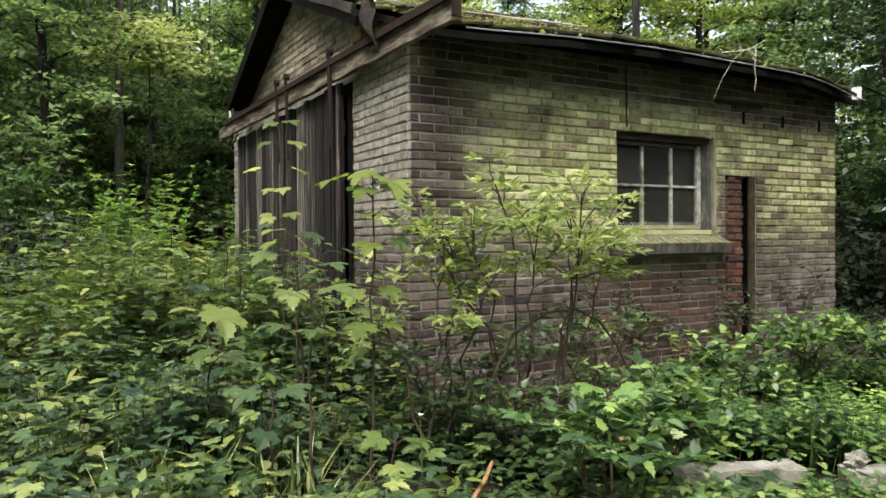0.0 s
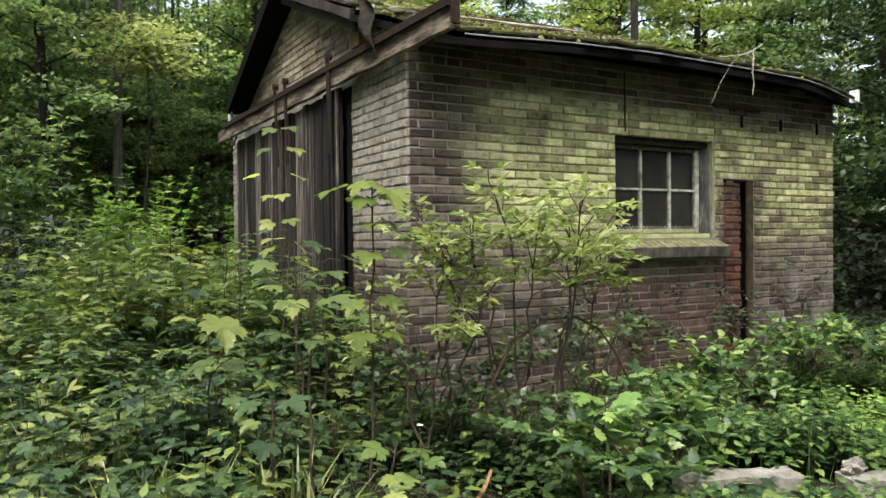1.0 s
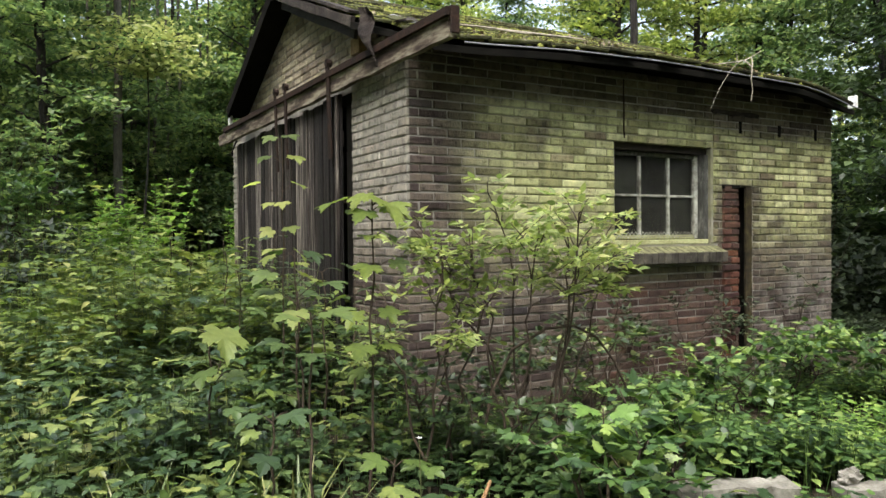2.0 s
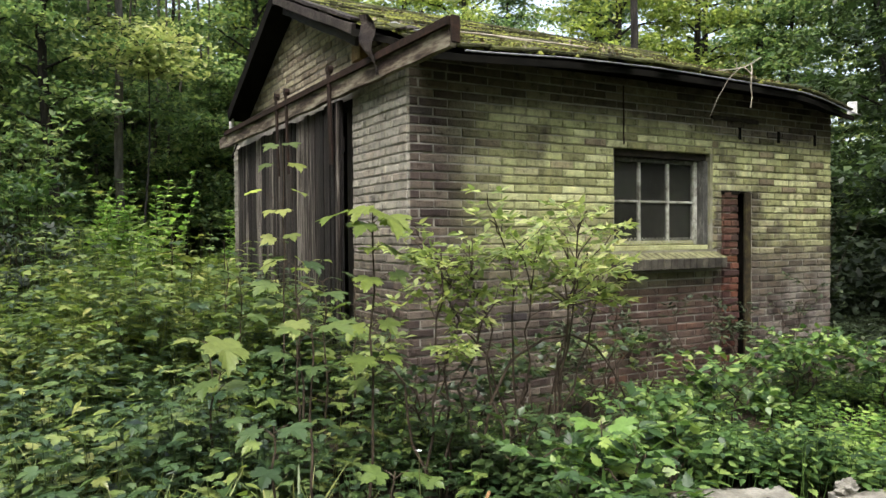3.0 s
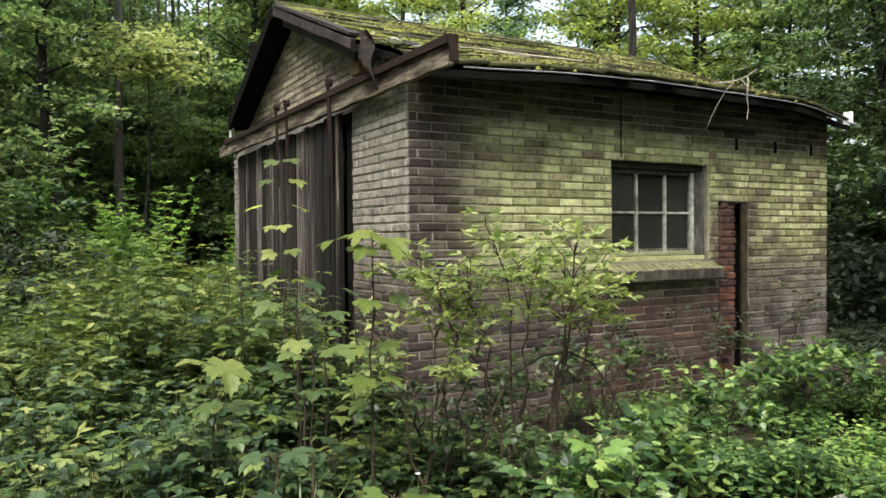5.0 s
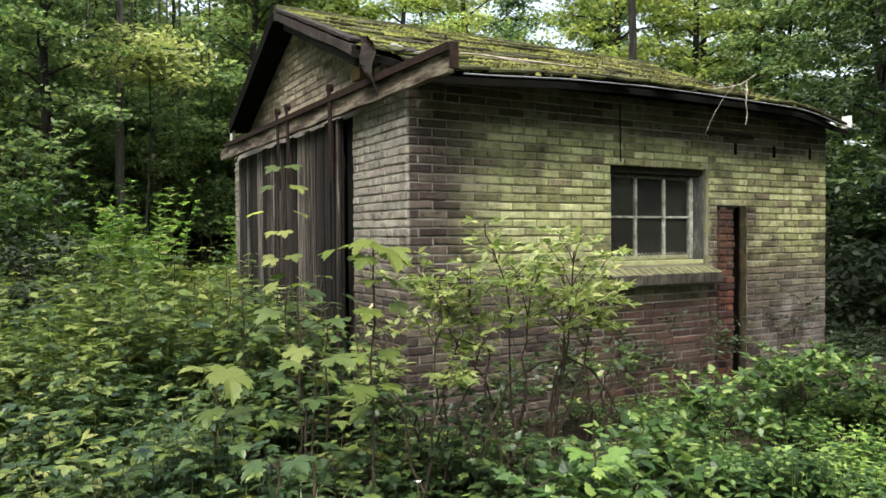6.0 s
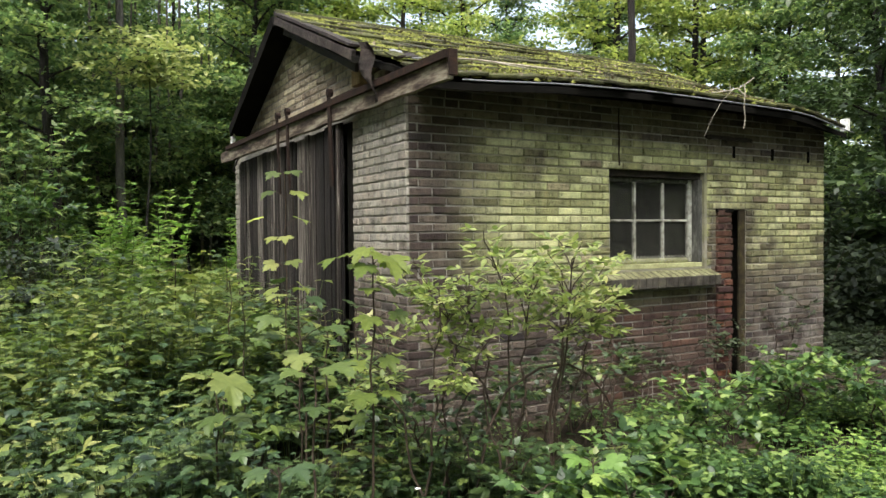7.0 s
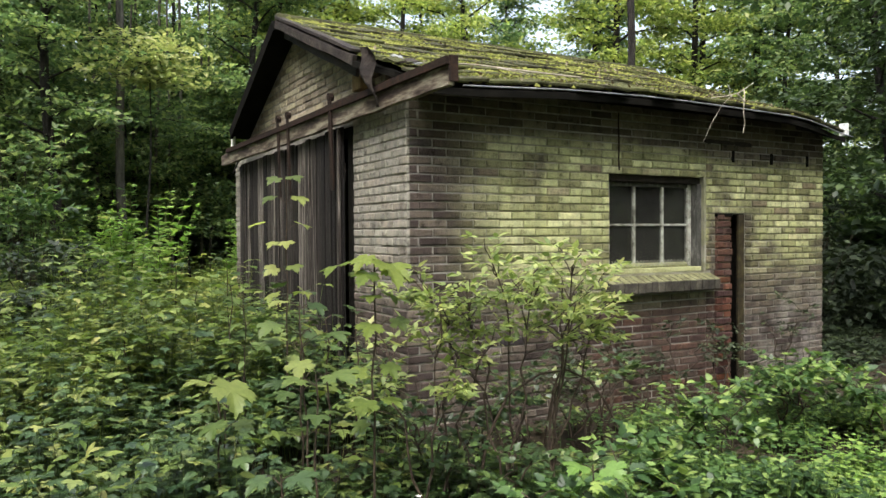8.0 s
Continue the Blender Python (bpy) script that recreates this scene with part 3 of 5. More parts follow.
def brick_walls():
    rnd = random.Random(5)
    rest, kept = [], 0
    for k in range(0, 40):
        z = BASE + k * COURSE
        mid = z + COURSE / 2
        if z > 2.37:
            break
        spans = course_bricks(0, 2.93, 0.096 if k % 2 == 0 else 0.205) + course_bricks(2.93, LENGTH, 0.08 if k % 2 == 0 else 0.186, 0.212)
        if WIN[2] < mid < WIN[3]:
            spans = minus(spans, WIN[0], WIN[1])
        if 0.91 < mid < WIN[2]:
            spans = minus(spans, 1.727, 2.985)
        if mid < SLOT[2]:
            spans = minus(spans, SLOT[0], SLOT[1])
        for a, b in spans:
            keep = b < 1.95 and 0.42 < z < 2.25 and kept < 295
            kept += keep
            if rnd.random() < 0.03 and b - a > 0.18:
                c = a + (b - a) * rnd.uniform(0.4, 0.6)
                lay(rnd, False, a, c, z, BRICK, keep, side, rest)
                lay(rnd, False, c, b, z, BRICK, False, side, rest)
            else:
                lay(rnd, False, a, b, z, BRICK, keep, side, rest)
    joined("brickwork", rest, BRICK, side, "weathered bricks of the long wall")
    rest, kept = [], 0
    for k in range(0, 56):
        z = BASE + k * COURSE
        mid = z + COURSE / 2
        if mid < 2.41:
            spans = [(0.93 - (b - 0.0), 0.93 - a) for a, b in course_bricks(0.0, 0.93, 0.106 if k % 2 == 0 else 0.2, 0.2)]
            spans = [(max(0.0, a), b) for a, b in spans]
            far = course_bricks(4.30, WIDTH, 0.212 if k % 2 else 0.106)
        else:
            a, b = RIDGE_Y - (3.285 - mid) / 0.393, RIDGE_Y + (3.285 - mid) / 0.45
            if b - a < 0.15:
                break
            spans, far = course_bricks(a, b, 0.2 if k % 2 else 0.09), []
        for a, b in spans:
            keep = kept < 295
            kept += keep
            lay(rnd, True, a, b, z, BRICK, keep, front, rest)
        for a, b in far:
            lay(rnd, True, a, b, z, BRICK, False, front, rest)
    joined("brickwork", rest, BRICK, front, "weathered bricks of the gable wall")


# window
def make_window():
    x0, x1, z0, z1 = WIN
    win = boxed("window_frame", (x0, x1, 0.16, 0.20, z0, z0 + 0.04), FRAME_PAINT, shed, "six-pane window with peeling paint")
    win.name = "window"
    boxed("frame_head", (x0, x1, 0.05, 0.15, z1 - 0.075, z1 - 0.002), DARK_WOOD, win)
    boxed("frame_jamb", (x0, x0 + 0.05, 0.07, 0.15, z0 + 0.042, z1 - 0.077), FRAME_PAINT, win)
    boxed("frame_jamb", (x1 - 0.055, x1 - 0.002, 0.03, 0.15, z0 + 0.042, z1 - 0.077), FRAME_PAINT, win)
    boxed("bottom_board", (x0, x1 - 0.002, 0.03, 0.158, z0 + 0.002, z0 + 0.04), GREEN_SILL, win, "pale green algae-covered bottom board")
    sx0, sx1, sz0, sz1 = x0 + 0.052, x1 - 0.057, z0 + 0.045, z1 - 0.08
    boxed("sash_stile", (sx0, sx0 + 0.035, 0.095, 0.135, sz0, sz1), SASH, win)
    boxed("sash_stile", (sx1 - 0.045, sx1, 0.095, 0.135, sz0, sz1), SASH, win)
    boxed("sash_rail", (sx0 + 0.036, sx1 - 0.046, 0.095, 0.135, sz1 - 0.03, sz1), FRAME_PAINT, win)
    boxed("sash_rail", (sx0 + 0.036, sx1 - 0.046, 0.095, 0.135, sz0, sz0 + 0.035), GREEN_SILL, win)
    for x in (2.176, 2.503):
        boxed("glazing_bar", (x - 0.013, x + 0.013, 0.098, 0.13, sz0 + 0.036, sz1 - 0.031), SASH, win)
    cols = [sx0 + 0.036, 2.163, 2.189, 2.49, 2.516, sx1 - 0.046]
    zs = [sz0 + 0.036, 1.452, 1.474, sz1 - 0.031]
    for i in (0, 2, 4):
        boxed("cross_bar", (cols[i] + 0.001, cols[i + 1] - 0.001, 0.1, 0.128, 1.453, 1.473), SASH, win)
        for j in (0, 2):
            p = boxed("pane", (cols[i], cols[i + 1], 0.114, 0.118, zs[j], zs[j + 1]), GLASS, win, "dusty glass pane", 0)
            p.visible_shadow = False
    # a wire lattice strip stands along the bottom of the panes
    bm = bmesh.new()
    n, a, b = 22, sx0 + 0.05, sx1 - 0.05
    for up in (0, 1):
        pts = [(a + (b - a) * i / n, 0.088, sz0 + (0.01 if (i + up) % 2 else 0.06)) for i in range(n + 1)]
        tube(bm, pts, 0.003, 0.003, 4)
    part("wire_lattice", bm, SASH, win, "bent wire lattice strip along the bottom")
    boxed("curtain", (x0 + 0.02, x1 - 0.02, 0.206, 0.212, z0 + 0.05, z1 - 0.05), DARK_INSIDE, win, "near-black cloth standing for the unlit inside", 0)
    return win


make_window()


def make_sill():
    sill = boxed("window_sill", (1.74, 2.97, 0.008, 0.10, 0.925, 1.0), MORTAR, shed, "sloping sill of mossy bricks on edge", 0)
    rnd = random.Random(8)
    n = 17
    for i in range(n):
        a, b = 1.727 + 1.258 * i / n, 1.727 + 1.258 * (i + 1) / n - 0.006
        d = rnd.uniform(-0.006, 0.006)
        bm = bmesh.new()
        vs = [bm.verts.new(v) for v in ((a, -0.105 + d, 0.907), (b, -0.105 + d, 0.907), (b, 0.04, 0.915), (a, 0.04, 0.915), (a, -0.108 + d, 0.995 + d / 3), (b, -0.108 + d, 0.995 + d / 3), (b, 0.04, 1.056), (a, 0.04, 1.056))]
        for f in ((0, 3, 2, 1), (4, 5, 6, 7), (0, 1, 5, 4), (1, 2, 6, 5), (2, 3, 7, 6), (3, 0, 4, 7)):
            bm.faces.new([vs[q] for q in f])
        bmesh.ops.bevel(bm, geom=bm.edges[:], offset=0.005, segments=1, affect="EDGES")
        part("sill_brick", bm, SILL_BRICK, sill)


make_sill()


def make_pier():
    pier = boxed("pier", (3.045, 3.225, -0.008, 0.0, -0.1, 1.53), MORTAR, shed, "narrow projecting pier of broken red brick", 0)
    rnd = random.Random(3)
    for k in range(26):
        z = BASE + k * COURSE
        for a, b in (((3.035, 3.135), (3.135, 3.236)) if k % 2 else ((3.035, 3.236),)):
            if k > 24 and rnd.random() < 0.4:
                continue
            me = brick_mesh(b - a - 0.01, 0.0505, 0.05)
            m = pose(a + 0.005 + rnd.uniform(-0.003, 0.003), -0.024 + rnd.uniform(-0.008, 0.006), z + 0.005, 0, 0, rnd.uniform(-2, 2))
            cp = me.copy()
            cp.materials.clear()
            cp.materials.append(RED_BRICK)
            ob = new("brick", cp)
            ob.parent = pier
            ob.matrix_basis = m
    boxed("pier_cap", (3.03, 3.24, -0.03, -0.002, 1.535, 1.565), BLACK_BOARD, pier)
    bm = bmesh.new()
    board(bm, (3.392, 0.012, -0.05), (3.392, 0.012, 1.555), (1, 0, 0), 0.085, 0.02, 0.007, 4, 14)
    part("post", bm, MOSSY_POST, shed, "mossy rotten post beside the pier")
    # second black sheet, added so the slot's side looks unlit
    boxed("slot_side", (SLOT[1] - 0.012, SLOT[1] - 0.003, 0.028, 0.225, -0.05, SLOT[2] - 0.005), BLACK_BOARD, shed, "black sheet shading the side of the slot", 0)
    # black plates drawn in place of three narrow holes in the wall
    for x in (3.273, 3.807, 4.342):
        boxed("slot_plate", (x - 0.018, x + 0.018, -0.008, 0.004, 2.02, 2.125), BLACK_BOARD, shed, "black plate in place of a narrow slot")
    bm = bmesh.new()
    tube(bm, bent((1.90, -0.008, 2.36), (1.905, -0.008, 1.90), 0, 0.003, 5, 1), 0.006, 0.006)
    part("rod", bm, RUST, shed, "thin rusty rod above the window")
    bm = bmesh.new()
    # short dark bar along the top of the brickwork
    board(bm, (2.90, -0.012, 2.19), (3.50, -0.012, 2.185), (0, 0, 1), 0.045, 0.02, 0.012, 2, 12)
    part("dark_bar", bm, DARK_WOOD, shed, "short dark bar on the wall")


make_pier()


# doors and rail
def rail_x(y):
    return -0.045 - 0.032 * (y + 0.6)


def make_doors():
    door = boxed("sliding_door", (-0.035, -0.012, 1.04, 4.06, 0.5, 0.62), DARK_WOOD, shed, "weathered grey vertical plank sliding door", 0.003)
    boxed("ledge", (-0.035, -0.012, 1.04, 4.06, 1.85, 1.97), DARK_WOOD, door)
    rnd = random.Random(11)
    y = 1.01
    while y < 4.08:
        w = rnd.uniform(0.085, 0.15)
        if y > 1.3 and rnd.random() < 0.15:
            w *= 0.6
        x = -0.05 + rnd.uniform(-0.006, 0.006) - 0.012 * (y - 1.2)
        bm = bmesh.new()
        top = 2.24 - 0.012 * (y - 1.2) + rnd.uniform(-0.015, 0.01)
        board(bm, (x, y + w / 2, 0.06 + rnd.uniform(0, 0.06)), (x + rnd.uniform(-0.004, 0.004), y + w / 2 + rnd.uniform(-0.006, 0.006), top), (0, 1, 0), w - 0.012, 0.024, 0.004, rnd.random(), 8)
        part("plank", bm, PLANK, door)
        y += w
    for ys, r in ((1.06, 0.03), (2.05, 0.026), (2.32, 0.026)):
        x = rail_x(ys) - 0.042
        bm = bmesh.new()
        board(bm, (x + 0.02, ys, 1.75), (x, ys, 2.50), (0, 1, 0), 2 * r, 0.012, 0, 0, 3)
        tube(bm, [(x - 0.012, ys, 2.485), (x + 0.03, ys, 2.485)], 0.032, 0.032, 10)
        part("hanger_strap", bm, RUST, door, "rusted iron hanger strap with roller")
    for y in (1.04, 1.12):
        bm = bmesh.new()
        board(bm, (-0.082, y, 0.1), (-0.078, y, 2.24), (0, 1, 0), 0.05, 0.02, 0.006, y, 10)
        part("edge_batten", bm, PLANK, door, "pale split edge batten")
    # black box puts the unlit inside of the door gap into colour
    boxed("gap_box", (-0.0, 0.2, 0.945, 1.03, -0.05, 2.25), BLACK_BOARD, shed, "black box filling the dark door gap")
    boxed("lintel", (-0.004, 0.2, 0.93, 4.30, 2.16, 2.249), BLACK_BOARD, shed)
    bm = bmesh.new()
    a, b = (rail_x(-0.68), -0.68, 2.335), (rail_x(4.44), 4.44, 2.285)
    board(bm, a, b, (0, 0, 1), 0.135, 0.045, 0.012, 21, 26)
    beam = part("rail_beam", bm, RAW_WOOD, shed, "bleached timber beam carrying the door rail")
    bm = bmesh.new()
    board(bm, (rail_x(-0.7) - 0.012, -0.70, 2.412), (rail_x(4.15) - 0.012, 4.15, 2.372), (0, 0, 1), 0.05, 0.07, 0.003, 3, 14)
    part("door_rail", bm, RUST, beam, "rusted iron sliding door rail")
    boxed("end_plate", (rail_x(-0.7) - 0.03, rail_x(-0.7) + 0.028, -0.72, -0.702, 2.285, 2.44), RUST, beam)
    bm = bmesh.new()
    board(bm, (-0.01, 0.72, 2.475), (-0.02, 4.1, 2.435), (0, 0, 1), 0.045, 0.03, 0.006, 9, 16)
    part("batten", bm, RAW_WOOD, beam, "yellowed batten above the rail")
    boxed("bracket_block", (-0.07, -0.0, 0.60, 0.76, 2.48, 2.60), simple("ochre_wood", [(0.3, (0.16, 0.10, 0.045)), (0.7, (0.34, 0.23, 0.10))], 8), shed, "ochre wooden block under the barge board")


make_doors()


# roof
def make_roof():
    bm = bmesh.new()
    nx, ns = 26, 10

    def sheet(pt, thick):
        top = [[bm.verts.new(pt(i / nx, j / ns)) for i in range(nx + 1)] for j in range(ns + 1)]
        bot = [[bm.verts.new(pt(i / nx, j / ns) - Vector((0, 0, thick))) for i in range(nx + 1)] for j in range(ns + 1)]
        for j in range(ns):
            for i in range(nx):
                bm.faces.new((top[j][i], top[j][i + 1], top[j + 1][i + 1], top[j + 1][i]))
                bm.faces.new((bot[j][i], bot[j + 1][i], bot[j + 1][i + 1], bot[j][i + 1]))
        for j in range(ns):
            bm.faces.new((top[j][0], top[j + 1][0], bot[j + 1][0], bot[j][0]))
            bm.faces.new((top[j][nx], bot[j][nx], bot[j + 1][nx], top[j + 1][nx]))
        for i in range(nx):
            bm.faces.new((top[0][i], bot[0][i], bot[0][i + 1], top[0][i + 1]))
            bm.faces.new((top[ns][i], top[ns][i + 1], bot[ns][i + 1], bot[ns][i]))

    def right(u, s):
        x0 = -0.19 if s > 0.29 else 0.02
        return roof_point(x0 + u * (4.64 - x0), s, -0.025)

    def left(u, s):
        x0 = 0.0
        y = RIDGE_Y + 0.004 + s * 2.56
        return Vector((x0 + u * (4.64 - x0), y, RIDGE_Z - 0.03 - (y - RIDGE_Y) * 0.455))

    def verge(u, s):
        y = RIDGE_Y + 0.004 + s * 1.80
        return Vector((-0.2 + u * 0.198, y, RIDGE_Z - 0.03 - (y - RIDGE_Y) * 0.455))

    sheet(right, 0.045)
    sheet(left, 0.045)
    sheet(verge, 0.045)
    # the near-black sheet paints the eave's shade on its own underside
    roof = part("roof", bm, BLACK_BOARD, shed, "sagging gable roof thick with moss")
    # barge boards and rakes
    for nm, a, b, w, t, m in (("barge_board", (-0.205, RIDGE_Y - 0.02, 3.345), (-0.175, 0.46, 2.64), 0.075, 0.03, FELT), ("verge_cap", (-0.165, RIDGE_Y, 3.418), (-0.135, 0.50, 2.725), 0.03, 0.10, FELT),
                              ("inner_board", (-0.14, RIDGE_Y - 0.1, 3.24), (-0.13, 0.50, 2.575), 0.08, 0.03, DARK_WOOD), ("barge_board", (-0.215, RIDGE_Y + 0.01, 3.345), (-0.215, 4.0, 2.545), 0.12, 0.03, BLACK_BOARD)):
        bm = bmesh.new()
        board(bm, a, b, (0, 0, 1), w, t, 0.008, len(nm), 10)
        part(nm, bm, m, roof)
    bm = bmesh.new()
    ridge = [roof_point(x, 1.0, 0.005) for x in np.linspace(-0.2, 4.64, 20)]
    tube(bm, ridge, 0.05, 0.05, 8)
    part("ridge_cap", bm, TILE, roof)
    bm = bmesh.new()
    tube(bm, [roof_point(x, -0.016, 0.004) for x in np.linspace(0.24, 4.69, 24)], 0.0055, 0.0055, 6)
    part("drip_edge", bm, ZINC, roof, "thin bent zinc drip edge")
    # added filler that keeps daylight out of the gap under the roof
    bm = bmesh.new()
    prof = []
    for x in np.linspace(0.03, LENGTH - 0.03, 16):
        top = roof_point(x, (0.1 - eave_y(x)) / (RIDGE_Y - eave_y(x))).z - 0.035
        prof.append([bm.verts.new(v) for v in ((x, 0.02, 2.36), (x, 0.02, top - 0.03), (x, 0.2, top), (x, 0.2, 2.36))])
    for p, q in zip(prof, prof[1:]):
        for i in range(4):
            bm.faces.new((p[i], p[(i + 1) % 4], q[(i + 1) % 4], q[i]))
    part("wall_top_board", bm, BLACK_BOARD, roof, "black filler closing the gap on the wall top")
    # torn felt hanging over the barge end
    bm = bmesh.new()
    rows = []
    for i in range(9):
        f = i / 8
        c = Vector((-0.16, 0.36, 2.70)).lerp(Vector((-0.15, 0.17, 2.25)), f)
        w = 0.15 * (1 - 0.4 * f)
        k = 0.025 * math.sin(f * 9)
        rows.append([bm.verts.new(c + Vector((k + 0.03 * math.sin(g * 3 + f * 5), g * w - w / 2 - 0.02, 0.03 * g))) for g in np.linspace(0, 1, 6)])
    for p, q in zip(rows, rows[1:]):
        for i in range(5):
            bm.faces.new((p[i], p[i + 1], q[i + 1], q[i]))
    bmesh.ops.solidify(bm, geom=bm.faces[:], thickness=0.008)
    part("torn_felt", bm, FELT, roof, "torn brown roofing felt hanging down")
    rnd = random.Random(4)
    for i in range(9):
        bm = bmesh.new()
        c = Vector((rnd.uniform(-0.06, 0.12), rnd.uniform(-0.05, 0.4), 0))
        c.z = 2.485 + (c.y + 0.2) * 0.4 * 0.85
        board(bm, c, c + Vector((rnd.uniform(-0.05, 0.05), rnd.uniform(0.06, 0.12), rnd.uniform(0, 0.06))), (1, 0, 0.2), rnd.uniform(0.05, 0.12), 0.008, 0.015, i, 3)
        part("broken_slate", bm, [FELT, ZINC, TILE][i % 3], roof)
    boxed("end_board", (4.645, 4.675, -0.215, -0.13, 2.325, 2.44), PALE_PAINT, roof, "flaked white board at the far eave")
    boxed("end_board", (-0.19, -0.16, 4.02, 4.12, 2.40, 2.53), PALE_PAINT, roof, "flaked white board at the near eave")
    return roof


roof = make_roof()


def slope_turn(x, s):
    """The pose of a piece lying on the roof at x and s, its own y up the slope."""
    p, q = roof_point(x, s), roof_point(x, s + 0.02)
    y = (q - p).normalized()
    x_axis = (roof_point(x + 0.05, s) - roof_point(x - 0.05, s)).normalized()
    z = x_axis.cross(y).normalized()
    x_axis = y.cross(z)
    m = Matrix((x_axis, y, z)).transposed().to_4x4()
    m.translation = p
    return m


def roof_cover():
    rnd = random.Random(17)
    bm = box(bmesh.new(), -0.118, 0.118, -0.02, 0.345, -0.008, 0.016, 0.005)
    me = bpy.data.meshes.new("roof_tile")
    bm.to_mesh(me)
    bm.free()
    me.materials.append(TILE)
    rows = 8
    for r in range(rows):
        s = r / rows
        x = 0.1 + (0.12 if r % 2 else 0) - (0.14 if s > 0.29 else 0)
        while x < 4.56:
            ob = new("roof_tile", me)
            ob.parent = roof
            ob.matrix_basis = slope_turn(x, s) @ pose(0, rnd.uniform(-0.03, 0.03), 0.022 + rnd.uniform(0, 0.016), -4.0 + rnd.uniform(-2, 2), rnd.uniform(-3, 3), rnd.uniform(-4, 4))
            x += 0.243
    # moss cushions, thick along the middle of the tiles and thin at the course lines
    vs, fs, n = [], [], 0
    made = 0
    while made < 27000:
        x, s = rnd.uniform(-0.12, 4.62), rnd.random()
        if s < 0.28 and x < 0.05:
            continue
        line = (s * rows) % 1.0
        thick = noise.noise(Vector((x * 1.6, s * 6, 2))) + 0.35 * noise.noise(Vector((x * 7, s * 25, 5)))
        if line < 0.11 + 0.05 * math.sin(x * 5) and rnd.random() < 0.4 or thick < -0.22 and rnd.random() < 0.88 or s < 0.05 and rnd.random() < 0.7:
            continue
        m = slope_turn(x, s)
        r = rnd.uniform(0.006, 0.023)
        h = r * rnd.uniform(0.3, 0.9) + 0.02 * max(0, thick)
        turn = rnd.random() * 6
        pts = [m @ Vector((r * rnd.uniform(0.8, 1.4) * math.cos(turn + k * math.tau / 6) * 1.3, r * math.sin(turn + k * math.tau / 6), 0.012)) for k in range(6)]
        pts += [m @ Vector((0.6 * r * math.cos(turn + k * math.tau / 6 + 0.5), 0.6 * r * math.sin(turn + k * math.tau / 6 + 0.5), 0.02 + h * rnd.uniform(0.7, 1))) for k in range(6)]
        pts.append(m @ Vector((0, 0, 0.022 + h * 1.15)))
        vs.extend(pts)
        for k in range(6):
            j = (k + 1) % 6
            fs += [(n + k, n + j, n + 6 + k), (n + j, n + 6 + j, n + 6 + k), (n + 6 + k, n + 6 + j, n + 12)]
        n += 13
        made += 1
    rng = np.random.default_rng(9)
    spots = [(rng.uniform(0.1, 4.6), rng.random() ** 1.6 * 0.95) for _ in range(1500)]
    pts = np.array([roof_point(x, s, 0.045) for x, s in spots])
    k = len(pts)
    lit = link("leaf_litter", leaf_mesh("leaf_litter", OVATE, pts, rng.uniform(0, 6.28, k), rng.normal(0.1, 0.4, k), rng.normal(0, 0.5, k), rng.uniform(0.015, 0.045, k)), LITTER, roof, "dry brown leaves lying on the moss")
    lit["kind"] = "stuff"
    ob = link("moss", tri_mesh("moss", np.array(vs), np.array(fs)), MOSS, roof, "cushions of yellow-green moss")
    ob["kind"] = "stuff"


def roof_twigs():
    bm = bmesh.new()
    tube(bm, [roof_point(x, s, 0.085) for x, s in ((0.46, 0.15), (0.62, 0.16), (0.80, 0.12), (1.0, 0.07), (1.2, 0.045), (1.34, 0.04))], 0.008, 0.006, 5)
    tube(bm, [roof_point(x, s, 0.085) for x, s in ((0.74, 0.135), (0.78, 0.08), (0.85, 0.03))], 0.006, 0.003, 5)
    tagged(part("fallen_twig", bm, DRY_TWIG, None), "bare pale twig lying on the mossy roof", "twig")
    bm = bmesh.new()
    tube(bm, [(2.58, -0.34, 2.48), (2.76, -0.36, 2.51), (2.91, -0.34, 2.55), (3.06, -0.30, 2.61), (3.22, -0.25, 2.68)], 0.005, 0.004, 5)
    tube(bm, [(2.88, -0.35, 2.54), (2.92, -0.39, 2.48), (2.91, -0.39, 2.38), (2.94, -0.38, 2.30), (2.92, -0.38, 2.21)], 0.006, 0.004, 5)
    tube(bm, [(2.98, -0.34, 2.58), (2.95, -0.37, 2.52), (2.92, -0.39, 2.48)], 0.005, 0.004, 5)
    tube(bm, [(2.81, -0.36, 2.52), (2.68, -0.37, 2.43), (2.59, -0.34, 2.28), (2.54, -0.30, 2.13)], 0.0025, 0.0015, 4)
    tube(bm, [(2.78, -0.36, 2.51), (2.79, -0.35, 2.56), (2.77, -0.35, 2.60)], 0.004, 0.002, 4)
    tagged(part("hanging_twig", bm, DRY_TWIG, None), "forked dry twig hanging over the eave", "twig")


roof_twigs()

# ---- woods ----


def crown_leaves(rng, tips, per, spread, size, flat=0.35):
    """Leaves in flat sprays round the branch tips."""
    c = np.repeat(tips, per, axis=0)
    n = len(c)
    off = rng.normal(0, 1, (n, 3)) * np.array([spread, spread, spread * flat])
    return c + off, rng.uniform(0, math.tau, n), rng.normal(-0.25, 0.35, n), rng.normal(0, 0.45, n), size * rng.uniform(0.6, 1.3, n)


